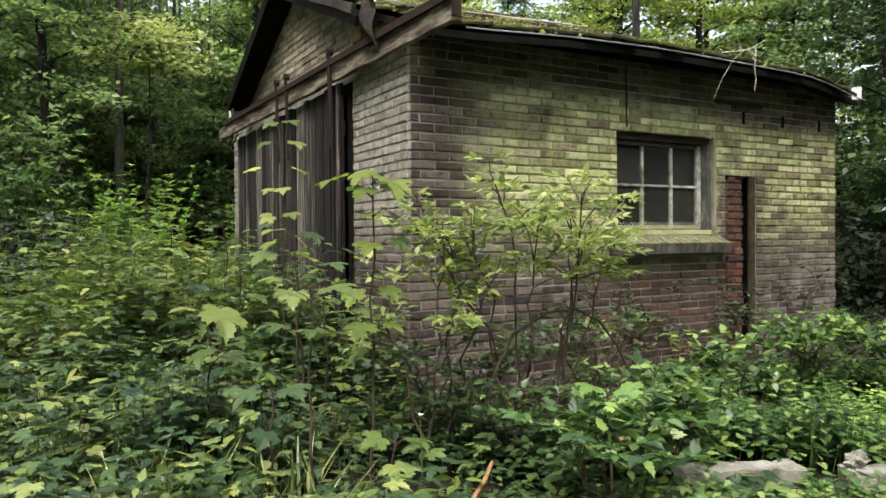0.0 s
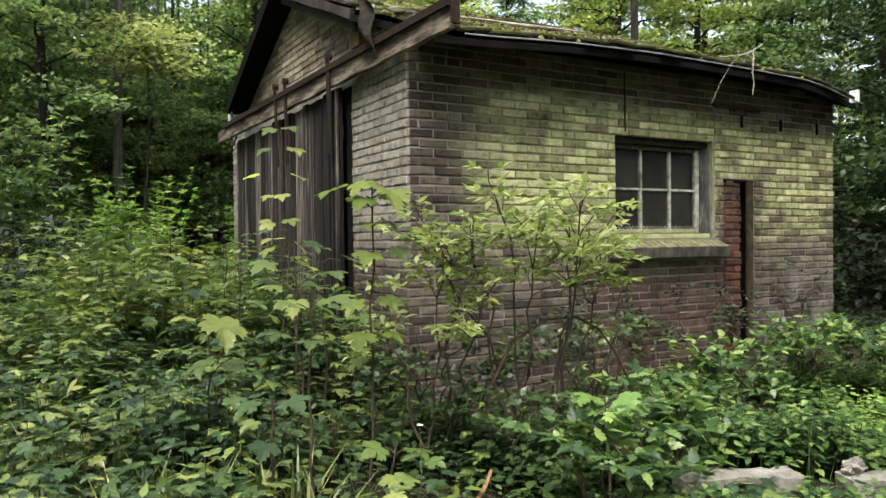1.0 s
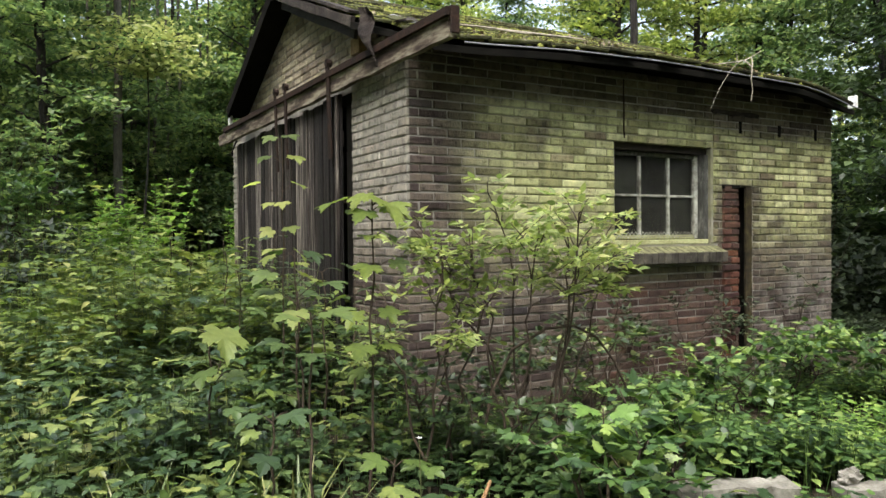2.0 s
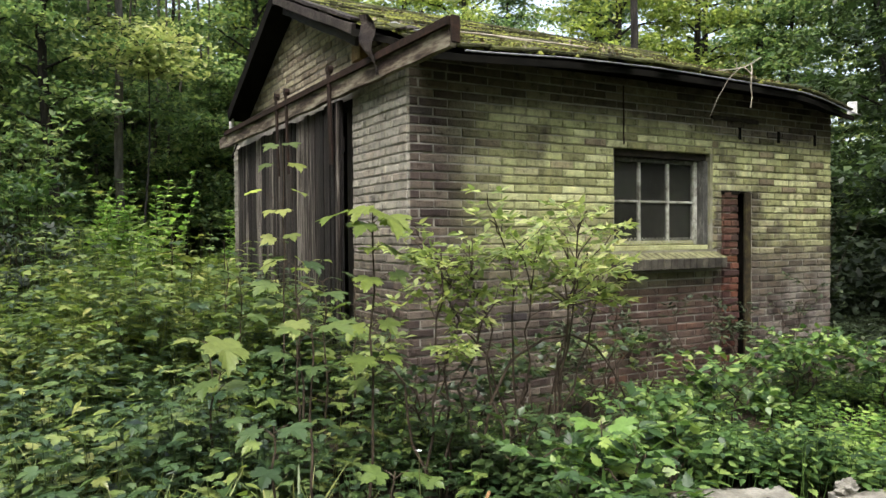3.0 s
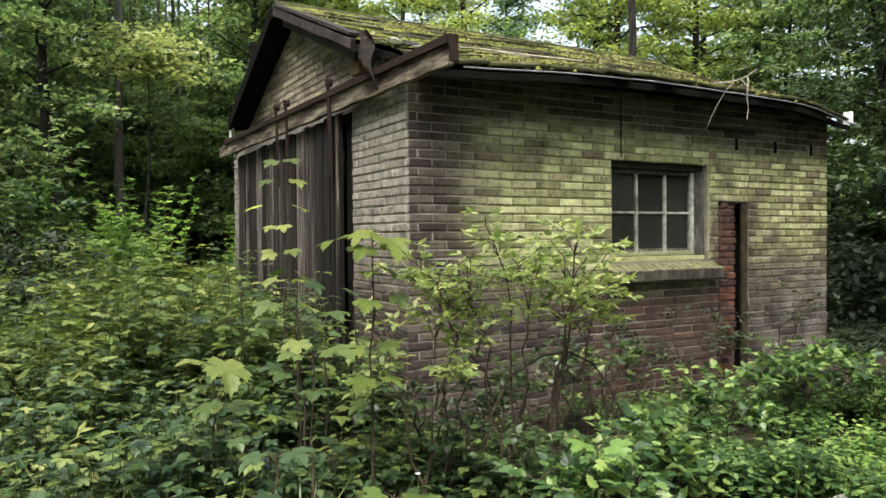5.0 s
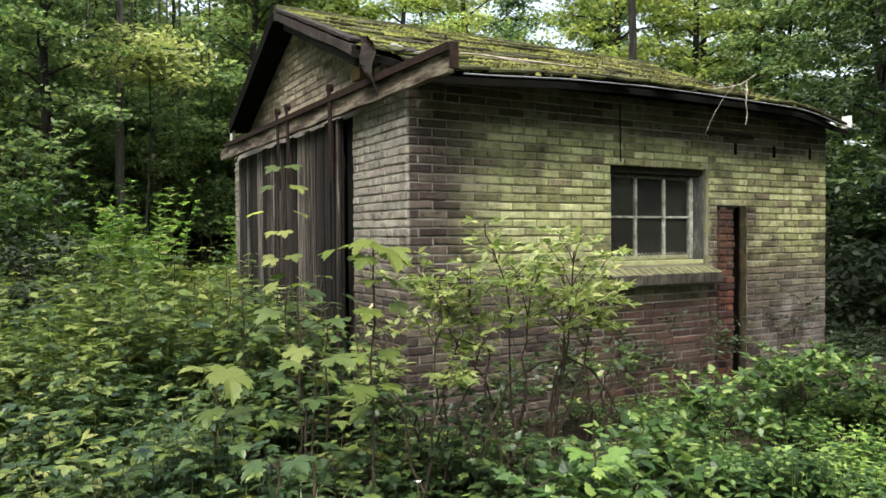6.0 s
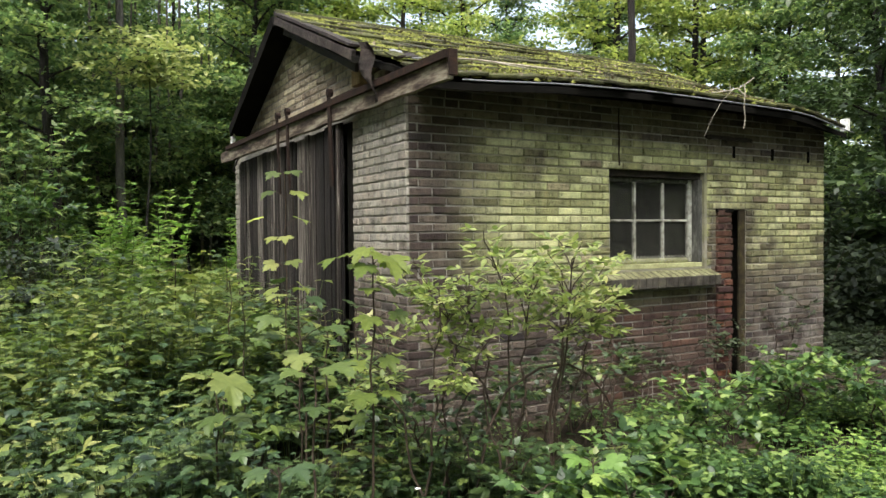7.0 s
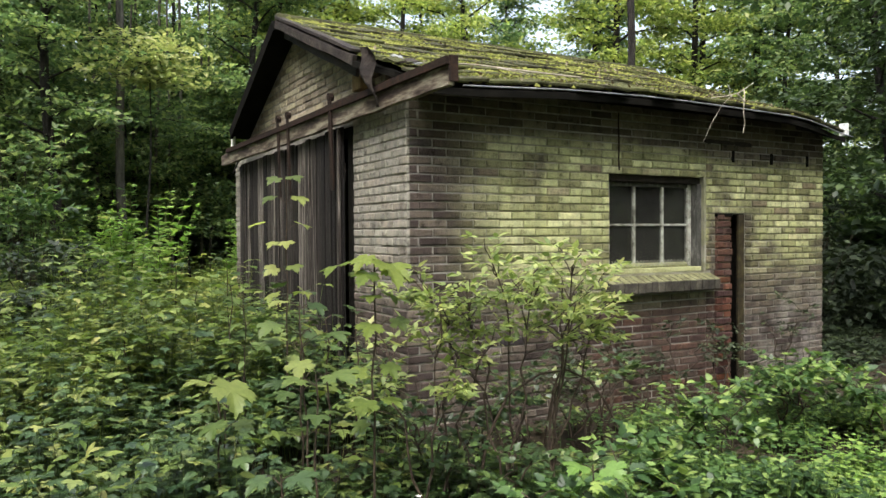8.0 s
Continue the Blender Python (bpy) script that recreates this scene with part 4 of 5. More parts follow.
def make_tree(seed, height=12.0, radius=0.13, low=1.6, reach=2.6, limbs=26, per=36, leaf=0.12, crown=CROWN):
    rng, rnd = np.random.default_rng(seed), random.Random(seed)
    tree = new("tree")
    bm = bmesh.new()
    pts = [Vector((0.12 * math.sin(i * 0.9 + seed), 0.12 * math.cos(i * 0.7 + seed), -0.1 + i * height / 8)) for i in range(9)]
    tube(bm, pts, radius, radius * 0.25, 9)
    tips = []
    for i in range(limbs):
        z = low + (height - low) * (i / limbs) ** 0.9
        a = i * 2.4 + rnd.uniform(-0.5, 0.5)
        k = min(int((z + 0.1) / height * 8), 7)
        root = pts[k].lerp(pts[k + 1], (z + 0.1) / height * 8 - k)
        L = reach * (1 - 0.6 * (z / height)) * rnd.uniform(0.6, 1.15)
        end = root + Vector((math.cos(a) * L, math.sin(a) * L, L * rnd.uniform(-0.05, 0.45)))
        line = bent(root, end, 0.1 * L, 0.06, 5, seed * 50 + i)
        tube(bm, line, radius * 0.22, 0.008, 5)
        for f in (2, 3, 4, 5):
            tips.append(line[f])
            for q in range(2):
                side_end = line[f] + Vector((rnd.uniform(-0.6, 0.6), rnd.uniform(-0.6, 0.6), rnd.uniform(-0.15, 0.25)))
                tips.append(side_end)
                if f < 5:
                    tube(bm, [line[f], side_end], 0.012, 0.004, 3)
    part("trunk", bm, BARK, tree)
    place, az, pi, ro, sz = crown_leaves(rng, np.array(tips), per, 0.24, leaf, 0.2)
    link("crown", leaf_mesh("crown", OVATE if leaf > 0.16 else DIAMOND, place, az, pi, ro, sz * 1.1), crown, tree)
    return tree


WOOD_LABEL = "slender broadleaf tree with layered green foliage"
kinds = [make_tree(1, 8.8, low=3.0), make_tree(2, 9.6, 0.15, 2.6, 2.8, crown=LIME), make_tree(3, 7.8, 0.09, 1.9, 2.2, 28), make_tree(4, 5.0, 0.03, 4.3, 1.35, 7, 20, crown=YELLOW_CROWN), make_tree(5, 4.8, 0.045, 1.3, 1.7, 15, 30), make_tree(6, 9.2, 0.13, 1.6, 2.7, 28, crown=DARK_CROWN)]
homes = [(-1.9, 11.0, 20), (6.0, 15.5, 80), (-2.6, 13.0, 150), (-0.25, 10.4, 45), (-1.75, 12.4, 10), (8.8, 0.9, 60)]
for ob, (x, y, r) in zip(kinds, homes):
    ob.matrix_basis = pose(x, y, -0.03, 0, 0, r)
    tagged(ob, "young tree with yellowing foliage" if ob is kinds[3] else WOOD_LABEL, "tree", "trees of the wood")


def plant_wood():
    rnd = random.Random(23)
    spots = []
    # the edge of the clearing and the rows behind it
    for x, y, k, s in ((-5.5, 14.5, 0, 1.1), (-0.5, 17.5, 0, 1.2), (2.4, 12.2, 0, 1.0), (3.6, 14.0, 1, 1.0), (5.2, 17.0, 1, 1.0), (-3.0, 19.0, 0, 1.2), (0.8, 20.5, 2, 1.2),
                       (0.9, 12.9, 4, 0.9), (1.9, 12.7, 4, 1.0), (0.0, 14.8, 4, 1.1), (2.4, 15.0, 4, 1.1), (-1.4, 16.0, 4, 1.2), (1.2, 17.5, 4, 1.2), (4.0, 21.0, 1, 1.2), (8.6, 13.0, 1, 1.0),
                       # (5.6, -3.4) and (7.6, -2.3) stand out of view, added to cast shade
                       (11.5, 10.0, 1, 1.1), (10.0, -0.8, 5, 1.0), (5.6, -3.4, 0, 1.1), (7.6, -2.3, 5, 1.0), (15.0, 3.0, 5, 1.1), (12.9, 3.9, 5, 0.95), (14.6, 7.6, 2, 1.1), (17.8, 5.0, 5, 1.2), (8.5, 17.5, 1, 1.2), (14.0, 14.0, 0, 1.2), (13.6, 9.6, 1, 1.1), (17.0, 12.0, 1, 1.2), (18.0, 1.0, 0, 1.2)):
        spots.append((x, y, k, s))
    for i in range(28):
        a = radians(15 + 88 * i / 27)
        d = rnd.uniform(23, 34)
        if i % 2 and radians(42) < a < radians(76):
            continue  # a thin stretch of wood with the sky behind
        spots.append((-2 + d * math.cos(a), -4 + d * math.sin(a), rnd.choice((0, 1, 2)), rnd.uniform(1.0, 1.5)))
    # unseen ring behind the camera, added to block low sky; open sunward
    for i in range(30):
        a = radians(118 + 242 * i / 29)
        d = rnd.uniform(9.5, 15)
        if radians(205) < a < radians(268):
            d += 11
        spots.append((-2 + d * math.cos(a), -4 + d * math.sin(a), rnd.choice((0, 1, 2)), rnd.uniform(1.2, 1.5)))
    for x, y, k, s in spots:
        t = copy_thing(kinds[k], pose(x, y, -0.03, rnd.uniform(-3, 3), rnd.uniform(-3, 3), rnd.uniform(0, 360)))
        t.scale = (s, s, s)


plant_wood()


def bare_trunk(x, y, r, h, lean=0.0, label="tall straight dark tree trunk", bark=BARK):
    t = new("tree")
    bm = bmesh.new()
    tube(bm, bent((0, 0, -0.1), (lean, 0, h), 0, 0.05, 8, int(x * 10)), r, r * 0.6, 10)
    part("trunk", bm, bark, t)
    rng = np.random.default_rng(int(abs(x * 100)))
    tips = rng.normal(0, 1, (40, 3)) * (1.8, 1.8, 0.9) + (lean, 0, h)
    p = crown_leaves(rng, tips, 30, 0.35, 0.13)
    link("crown", leaf_mesh("crown", DIAMOND, *p), CROWN, t)
    t.matrix_basis = pose(x, y, 0)
    tagged(t, label, "tree", "trees of the wood")


bare_trunk(6.98, 5.1, 0.085, 9.5, 0.05)
bare_trunk(-0.64, 11.6, 0.10, 10.0, bark=PALE_BARK)
bare_trunk(14.8, 8.4, 0.12, 11.0)
bare_trunk(0.35, 14.4, 0.05, 9.0, 0.3, "thin pale leaning tree trunk", PALE_BARK)
bare_trunk(2.9, 17.2, 0.12, 11.0)
bare_trunk(1.2, 16.6, 0.07, 10.0)
for x, y, r in ((-0.9, 14.2, 0.045), (0.0, 15.2, 0.04), (0.6, 13.4, 0.035), (1.0, 14.6, 0.05), (1.7, 15.6, 0.045), (-0.5, 15.9, 0.06), (1.45, 13.2, 0.03), (0.2, 16.8, 0.05)):
    bare_trunk(x, y, r, 8.5, 0.1 * math.sin(x * 9), "thin bare trunk standing in the dark wood", PALE_BARK)


def far_woods():
    """The closed mass of leaves of the wood beyond."""
    rng = np.random.default_rng(77)
    n = 150000
    # full circle, so the unseen side also blocks low sky light
    a = np.radians(rng.uniform(0, 360, n))
    d = rng.uniform(24, 42, n)
    top = 14 - 12.3 * np.exp(-((np.degrees(a) - 47) / 31) ** 2)
    z = rng.uniform(0, 1, n) ** 1.1 * top
    p = np.stack([-2 + d * np.cos(a), -4 + d * np.sin(a), z], 1)
    clump = np.array([noise.noise(Vector(v * 0.42)) for v in p])
    p = p[(clump > -0.12) | (z < 3.5)]
    n = len(p)
    m = 26000
    a = np.radians(rng.uniform(0, 360, m))
    d = rng.uniform(42, 48, m)
    low = np.stack([-2 + d * np.cos(a), -4 + d * np.sin(a), rng.uniform(0, 5.0, m)], 1)
    p = np.concatenate([p, low])
    n = len(p)
    ob = link("far_woods", leaf_mesh("far_woods", DIAMOND, p, rng.uniform(0, 6.28, n), rng.normal(-0.2, 0.4, n), rng.normal(0, 0.5, n), np.concatenate([rng.uniform(0.3, 0.6, n - m), rng.uniform(0.7, 1.2, m)])), CROWN)
    tagged(ob, "dense mass of distant forest foliage", "woods", kind="stuff")


far_woods()


def dark_thicket():
    """Low trees and bushes deep in the wood, their shade put into leaf colour."""
    rng = np.random.default_rng(78)
    n = 46000
    a = np.radians(rng.uniform(12, 118, n))
    d = rng.uniform(21, 25, n)
    top = 1.6 + 4.6 / (1 + np.exp(-(np.degrees(a) - 62) / 4))
    p = np.stack([-2 + d * np.cos(a), -4 + d * np.sin(a), rng.uniform(0, 1, n) * top], 1)
    ob = link("thicket", leaf_mesh("thicket", DIAMOND, p, rng.uniform(0, 6.28, n), rng.normal(-0.3, 0.4, n), rng.normal(0, 0.5, n), rng.uniform(0.22, 0.5, n)), DARK_CROWN)
    tagged(ob, "dark thicket deep in the shaded wood", "woods", kind="stuff")
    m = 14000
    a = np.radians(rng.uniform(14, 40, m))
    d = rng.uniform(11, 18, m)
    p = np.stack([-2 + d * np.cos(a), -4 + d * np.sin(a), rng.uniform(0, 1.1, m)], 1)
    ob = link("thicket", leaf_mesh("thicket", DIAMOND, p, rng.uniform(0, 6.28, m), rng.normal(-0.3, 0.4, m), rng.normal(0, 0.5, m), rng.uniform(0.09, 0.2, m)), SHADE_TONED)
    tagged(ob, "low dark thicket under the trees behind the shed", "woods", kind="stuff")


dark_thicket()

# ---- undergrowth ----


def clear(x, y):
    """True where nothing of the shed or the slabs stands."""
    return not (-0.1 < x < 5.0 and -0.06 < y < 5.0) and not (0.15 < x < 1.6 and -2.16 < y + 0.53 * (x - 0.22) < -1.99)


def growth(x, y):
    """How high the herbs stand."""
    if x < -0.1 or y > 5:
        h = 0.30 + 0.16 * min(max((y + 1.6) / 1.6, 0), 1) + 0.30 * min(max(y / 2.5, 0), 1)
    else:
        h = 0.08 + (0.13 - 0.05 * min(max((x - 1.2) / 1.2, 0), 1)) * min(max((-y - 0.15) / 1.0, 0), 1)
    h *= 1 - 0.5 * min(max((y - 2.5) / 2.0, 0), 1) * math.exp(-((x + 0.7 - 0.08 * y) / 1.0) ** 2)
    if x > -0.15 and y + 0.53 * (x - 0.22) < -2.1:
        h *= 0.38
    h *= 1 - 0.6 * math.exp(-((x + 0.6) / 0.65) ** 2 - ((y + 1.8) / 0.8) ** 2)
    return h * max(0.3, 1 + 0.75 * noise.noise(Vector((x * 0.9, y * 0.9, 7))) + 0.3 * noise.noise(Vector((x * 3, y * 3, 4))))


def density(x, y):
    """Herbs stand in clumps, and thinly in the shade below the shrub."""
    wall = min(max((-y - 0.25) / 1.3, 0.07), 1) if x > -0.1 and y < 0.1 else 1.0
    d = 0.5 + 1.5 * noise.noise(Vector((x * 1.5, y * 1.5, 11)))
    d *= 1 - 0.97 * math.exp(-((x + 0.55) / 0.6) ** 2 - ((y + 1.7) / 0.8) ** 2)
    d *= 1 - 0.85 * math.exp(-((x + 0.9) / 0.45) ** 2 - ((y + 1.25) / 0.6) ** 2)
    d *= 1 - 0.9 * math.exp(-((x - 0.8) / 1.3) ** 2 - ((y + 0.95) / 0.6) ** 2)
    return max(d * wall, 0.03)


def herbs(name, label, seed, count, area, template, material, size, pairs, whorl, stem_mat_r=0.0025, cat="undergrowth", tall=1.0, lie=0.3):
    rng, rnd = np.random.default_rng(seed), random.Random(seed)
    place, az, pi, ro, sz, sa, sb = [], [], [], [], [], [], []
    made = 0
    while made < count:
        x, y = area(rnd)
        if not clear(x, y):
            continue
        if rnd.random() > density(x, y):
            continue
        made += 1
        h = growth(x, y) * rnd.uniform(0.4, 1.3) * tall
        lean = Vector((rnd.gauss(0, 0.12), rnd.gauss(0, 0.12), 1)) * h
        base = Vector((x, y, ground_z(x, y)))
        sa.append(base), sb.append(base + lean)
        a0 = rnd.random() * 6.28
        for k in range(pairs):
            f = 1 - 0.6 * (k / pairs) ** 1.1
            c = base + lean * f
            for w in range(whorl):
                a = a0 + k * 1.57 + w * math.tau / whorl + rnd.gauss(0, 0.25)
                out = 0.02 + 0.03 * k / pairs
                place.append((c.x + math.cos(a) * out, c.y + math.sin(a) * out, c.z))
                az.append(a), pi.append(rnd.gauss(-0.12, lie)), ro.append(rnd.gauss(0, lie * 1.1))
                sz.append(size * rnd.uniform(0.55, 1.25) * (0.75 + 0.35 * min(1, k / 2)))
    ex = stalks(np.array(sa), np.array(sb), stem_mat_r)
    me = leaf_mesh(name, template, np.array(place), np.array(az), np.array(pi), np.array(ro), np.array(sz), ex)
    return tagged(link(name, me, material), label, cat, kind="stuff")


def left_area(r):
    y = -2.4 + 12.5 * r.random() ** 1.35
    return r.uniform(-3.4 - 0.12 * max(0, y), 0.4 + (0.25 * y if y > 5 else 0)), y


def near_left(r):
    return r.uniform(-2.9, 0.1), r.uniform(-2.6, 1.2)


def fringe(r):
    x = r.uniform(-3.6, 4.0)
    return x, -2.6 - 1.2 * r.random() ** 2 - 0.25 * math.sin(x * 2.3)


def hollow(r):
    return r.uniform(-1.25, -0.15), r.uniform(-2.3, -1.1)


def right_area(r):
    x = r.uniform(-0.6, 3.3)
    return x, -2.9 + (2.9 - 1.7 * max(0, x - 2.3)) * r.random() ** 1.15


def bright_corner(r):
    return r.uniform(1.3, 2.7), r.uniform(-2.5, -1.5)


def shaded_right(r):
    return r.uniform(2.6, 6.5), r.uniform(-3.2, -0.1)


def behind_corner(r):
    return r.uniform(4.9, 9.5), r.uniform(-0.4, 5)


def far_right(r):
    return r.uniform(4.7, 12), r.uniform(-3.5, 7)


def far_left(r):
    return r.uniform(-7, 5), r.uniform(6, 16)


def round_about(r):
    a, d = r.uniform(0, math.tau), r.uniform(0.5, 9)
    x, y = -2 + d * math.cos(a), -4.5 + d * math.sin(a)
    return (x, y) if y < -2.3 or x < -3 else (-4 - d * 0.5, y)


def mid_left(r):
    y = 0.4 + 9 * r.random()
    return r.uniform(-2.6, -0.15 + (0.3 * (y - 5) if y > 5 else 0)), y


herbs("undergrowth", "waist-high nettles and herbs round the shed", 31, 1300, left_area, TOOTHED, NETTLE, 0.068, 5, 2, lie=0.15)
herbs("undergrowth", "young maple seedlings spread over the clearing", 42, 1900, left_area, MAPLE_LEAF, SEEDLING, 0.086, 3, 2, tall=1.15, lie=0.13)
herbs("undergrowth", "yellow-green herbs in front of the plank door", 38, 1700, mid_left, TOOTHED, SUNNY, 0.085, 5, 2, tall=1.05, lie=0.15)
herbs("undergrowth", "yellow-green maple seedlings before the plank door", 44, 700, mid_left, MAPLE_LEAF, SUNNY, 0.10, 3, 2, tall=1.2, lie=0.14)
herbs("undergrowth", "low dense herbs with small leaves", 32, 650, near_left, TOOTHED, NETTLE, 0.06, 4, 2, lie=0.14)
herbs("undergrowth", "low maple seedlings among the herbs", 39, 360, near_left, MAPLE_LEAF, SEEDLING, 0.08, 3, 2, tall=1.1, lie=0.16)
herbs("undergrowth", "tall herbs with long leaves", 36, 140, near_left, OVATE, SUNNY, 0.08, 6, 2, tall=1.5)
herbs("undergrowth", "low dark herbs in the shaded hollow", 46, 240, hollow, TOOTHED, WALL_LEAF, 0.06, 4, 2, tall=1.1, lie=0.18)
herbs("brambles", "bright green brambles below the long wall", 33, 3500, right_area, TOOTHED, BRAMBLE, 0.056, 3, 3, lie=0.2)
herbs("brambles", "tall bright bramble shoots below the long wall", 37, 190, right_area, TOOTHED, BRAMBLE, 0.06, 4, 3, tall=1.45, lie=0.2)
herbs("undergrowth", "bright yellow-green herbs beside the slabs", 45, 240, bright_corner, TOOTHED, FROND, 0.055, 4, 2, tall=1.25, lie=0.18)
herbs("undergrowth", "dark undergrowth beside the far wall", 34, 2600, far_right, OVATE, SHADE_TONED, 0.075, 4, 3)
herbs("undergrowth", "sparse dark herbs under the trees", 43, 900, shaded_right, TOOTHED, SHADE_TONED, 0.075, 3, 3, tall=0.8)
herbs("undergrowth", "shaded thicket behind the corner of the shed", 41, 1500, behind_corner, OVATE, SHADE_TONED, 0.07, 5, 3, tall=1.25)
herbs("undergrowth", "undergrowth at the edge of the wood", 35, 3000, far_left, OVATE, SUNNY, 0.14, 5, 2)

herbs("undergrowth", "low green herbs at the ragged edge of the growth", 47, 650, fringe, TOOTHED, BRAMBLE, 0.06, 3, 3, tall=0.55, lie=0.2)
herbs("undergrowth", "thin low herbs in the clearing", 40, 2600, round_about, TOOTHED, NETTLE, 0.08, 3, 2, tall=0.6, lie=0.2)


def grass():
    rng = np.random.default_rng(41)
    n = 2200
    p = np.stack([rng.uniform(-3.2, -1.2, n), rng.uniform(-2.9, 0.5, n), np.zeros(n)], 1)
    p = p[[clear(x, y) for x, y, _ in p]]
    n = len(p)
    me = leaf_mesh("grass", BLADE, p, rng.uniform(0, 6.28, n), rng.uniform(0.6, 1.4, n), rng.normal(0, 0.3, n), rng.uniform(0.18, 0.42, n))
    tagged(link("grass", me, GRASS), "thin grass blades among the herbs", "grass", kind="stuff")


grass()


def maple_sapling(x, y, top, size, seed, nodes=6, label="maple sapling with broad green leaves"):
    rnd = random.Random(seed)
    s = new("maple_sapling")
    s.matrix_basis = pose(x, y, ground_z(x, y))
    bm = bmesh.new()
    line = bent((0, 0, -0.02), (rnd.uniform(-0.03, 0.03), rnd.uniform(-0.03, 0.03), top), 0, 0.015, 8, seed)
    tube(bm, line, 0.007, 0.003, 6)
    place, az, pi, ro, sz = [], [], [], [], []
    a0 = rnd.random() * 3
    for k in range(nodes):
        f = 1 - (0.5 if top > 1.2 else 0.72) * k / nodes
        i = min(int(f * 8), 7)
        c = line[i].lerp(line[i + 1], f * 8 - i)
        for w in range(2):
            a = a0 + k * 1.57 + w * math.pi + rnd.gauss(0, 0.25)
            L = size * (0.35 + 0.35 * min(k, 3) / 3) * rnd.uniform(0.8, 1.3)
            e = c + Vector((math.cos(a) * L, math.sin(a) * L, L * rnd.uniform(0.2, 0.7)))
            tube(bm, [c, e], 0.003, 0.002, 4)
            place.append(e), az.append(a), pi.append(rnd.gauss(-0.05, 0.2)), ro.append(rnd.gauss(0, 0.2))
            sz.append(size * rnd.uniform(0.7, 1.15) * (0.75 if k == 0 else 1))
    part("stem", bm, STEM, s)
    link("foliage", leaf_mesh("foliage", MAPLE_LEAF, np.array(place), np.array(az), np.array(pi), np.array(ro), np.array(sz)), SAPLING, s)
    tagged(s, label, "sapling", "maple saplings")
    return s


def set_sapling(x, y, nodes, seed, droop=-0.18, leaf=MAPLE, label="maple sapling with broad yellow-green leaves"):
    """A sapling whose leaves stand at known heights: height, way in degrees, stalk, leaf length."""
    rnd = random.Random(seed)
    s = new("maple_sapling")
    s.matrix_basis = pose(x, y, ground_z(x, y))
    top = max(n[0] for n in nodes)
    line = bent((rnd.uniform(-0.05, 0.05), rnd.uniform(-0.05, 0.05), -0.02), (0, 0, top), 0, 0.012, 8, seed)
    bm = bmesh.new()
    tube(bm, line, 0.0065, 0.003, 6)
    place, az, pi, ro, sz = [], [], [], [], []
    for z, way, stalk, size in nodes:
        f = min((z + 0.02) / (top + 0.02), 0.999) * 8
        c = line[int(f)].lerp(line[int(f) + 1], f - int(f))
        a = radians(way)
        e = c + Vector((math.cos(a) * stalk, math.sin(a) * stalk, stalk * 0.15))
        root = c - Vector((0, 0, stalk * 0.5))
        tube(bm, [root, root.lerp(e, 0.5) + Vector((0, 0, 0.1 * stalk)), e], 0.003, 0.0018, 4)
        # leaves turn to the light of the clearing
        open_side = (radians(-115) - a + math.pi) % math.tau - math.pi
        place.append(e), az.append(a + 0.55 * open_side), pi.append(rnd.gauss(droop, 0.16)), ro.append(rnd.gauss(0, 0.22)), sz.append(size * 0.85)
    part("stem", bm, STEM, s)
    link("foliage", leaf_mesh("foliage", MAPLE_LEAF, np.array(place), np.array(az), np.array(pi), np.array(ro), np.array(sz)), leaf, s)
    tagged(s, label, "sapling", "maple saplings")
    return s


set_sapling(-0.955, -1.6, [(1.30, -60, 0.05, 0.22), (1.33, 150, 0.02, 0.13), (1.28, 175, 0.13, 0.16), (1.28, -25, 0.05, 0.16), (1.26, -160, 0.03, 0.14), (1.17, -40, 0.05, 0.11), (1.16, -130, 0.03, 0.10), (1.05, -140, 0.03, 0.13),
                            (1.06, -25, 0.08, 0.10), (0.87, 170, 0.05, 0.12), (0.88, -20, 0.05, 0.11), (0.74, -150, 0.04, 0.14), (0.73, 0, 0.05, 0.12), (0.62, 100, 0.05, 0.11)], 60, -0.42)
set_sapling(-0.80, 0.10, [(1.80, -30, 0.03, 0.13), (1.79, 150, 0.04, 0.12), (1.67, -40, 0.07, 0.13), (1.67, 140, 0.08, 0.12), (1.50, -30, 0.08, 0.13), (1.49, 155, 0.15, 0.13), (1.40, -100, 0.02, 0.11),
                           (1.39, 170, 0.06, 0.10), (1.24, -60, 0.05, 0.12), (1.22, 130, 0.07, 0.12), (1.08, 0, 0.08, 0.13), (1.06, 190, 0.08, 0.13)], 61, -0.3, LIME)
set_sapling(-1.10, -1.06, [(1.12, 160, 0.06, 0.13), (1.11, -20, 0.06, 0.12), (1.02, 170, 0.10, 0.15), (1.00, -60, 0.07, 0.14), (0.97, -33, 0.13, 0.17), (0.93, 140, 0.10, 0.14), (0.85, -120, 0.06, 0.15),
                            (0.80, 20, 0.10, 0.13), (0.70, -160, 0.08, 0.12)], 62, leaf=SAPLING)
set_sapling(-1.27, -1.76, [(0.89, -18, 0.05, 0.17), (0.87, 165, 0.05, 0.12), (0.74, -110, 0.05, 0.11), (0.72, 60, 0.06, 0.11)], 63, leaf=SAPLING)
set_sapling(-1.49, -1.16, [(0.81, -55, 0.05, 0.22), (0.79, 140, 0.05, 0.14), (0.64, -120, 0.07, 0.14), (0.60, 20, 0.07, 0.12)], 64, -0.32, SAPLING)
# dark leaf here: shade of the taller plants put into colour
set_sapling(-1.45, -1.90, [(0.59, -40, 0.05, 0.13), (0.58, 140, 0.05, 0.12), (0.46, -120, 0.05, 0.11)], 65, leaf=WALL_LEAF, label="low maple sapling with grey-green leaves")
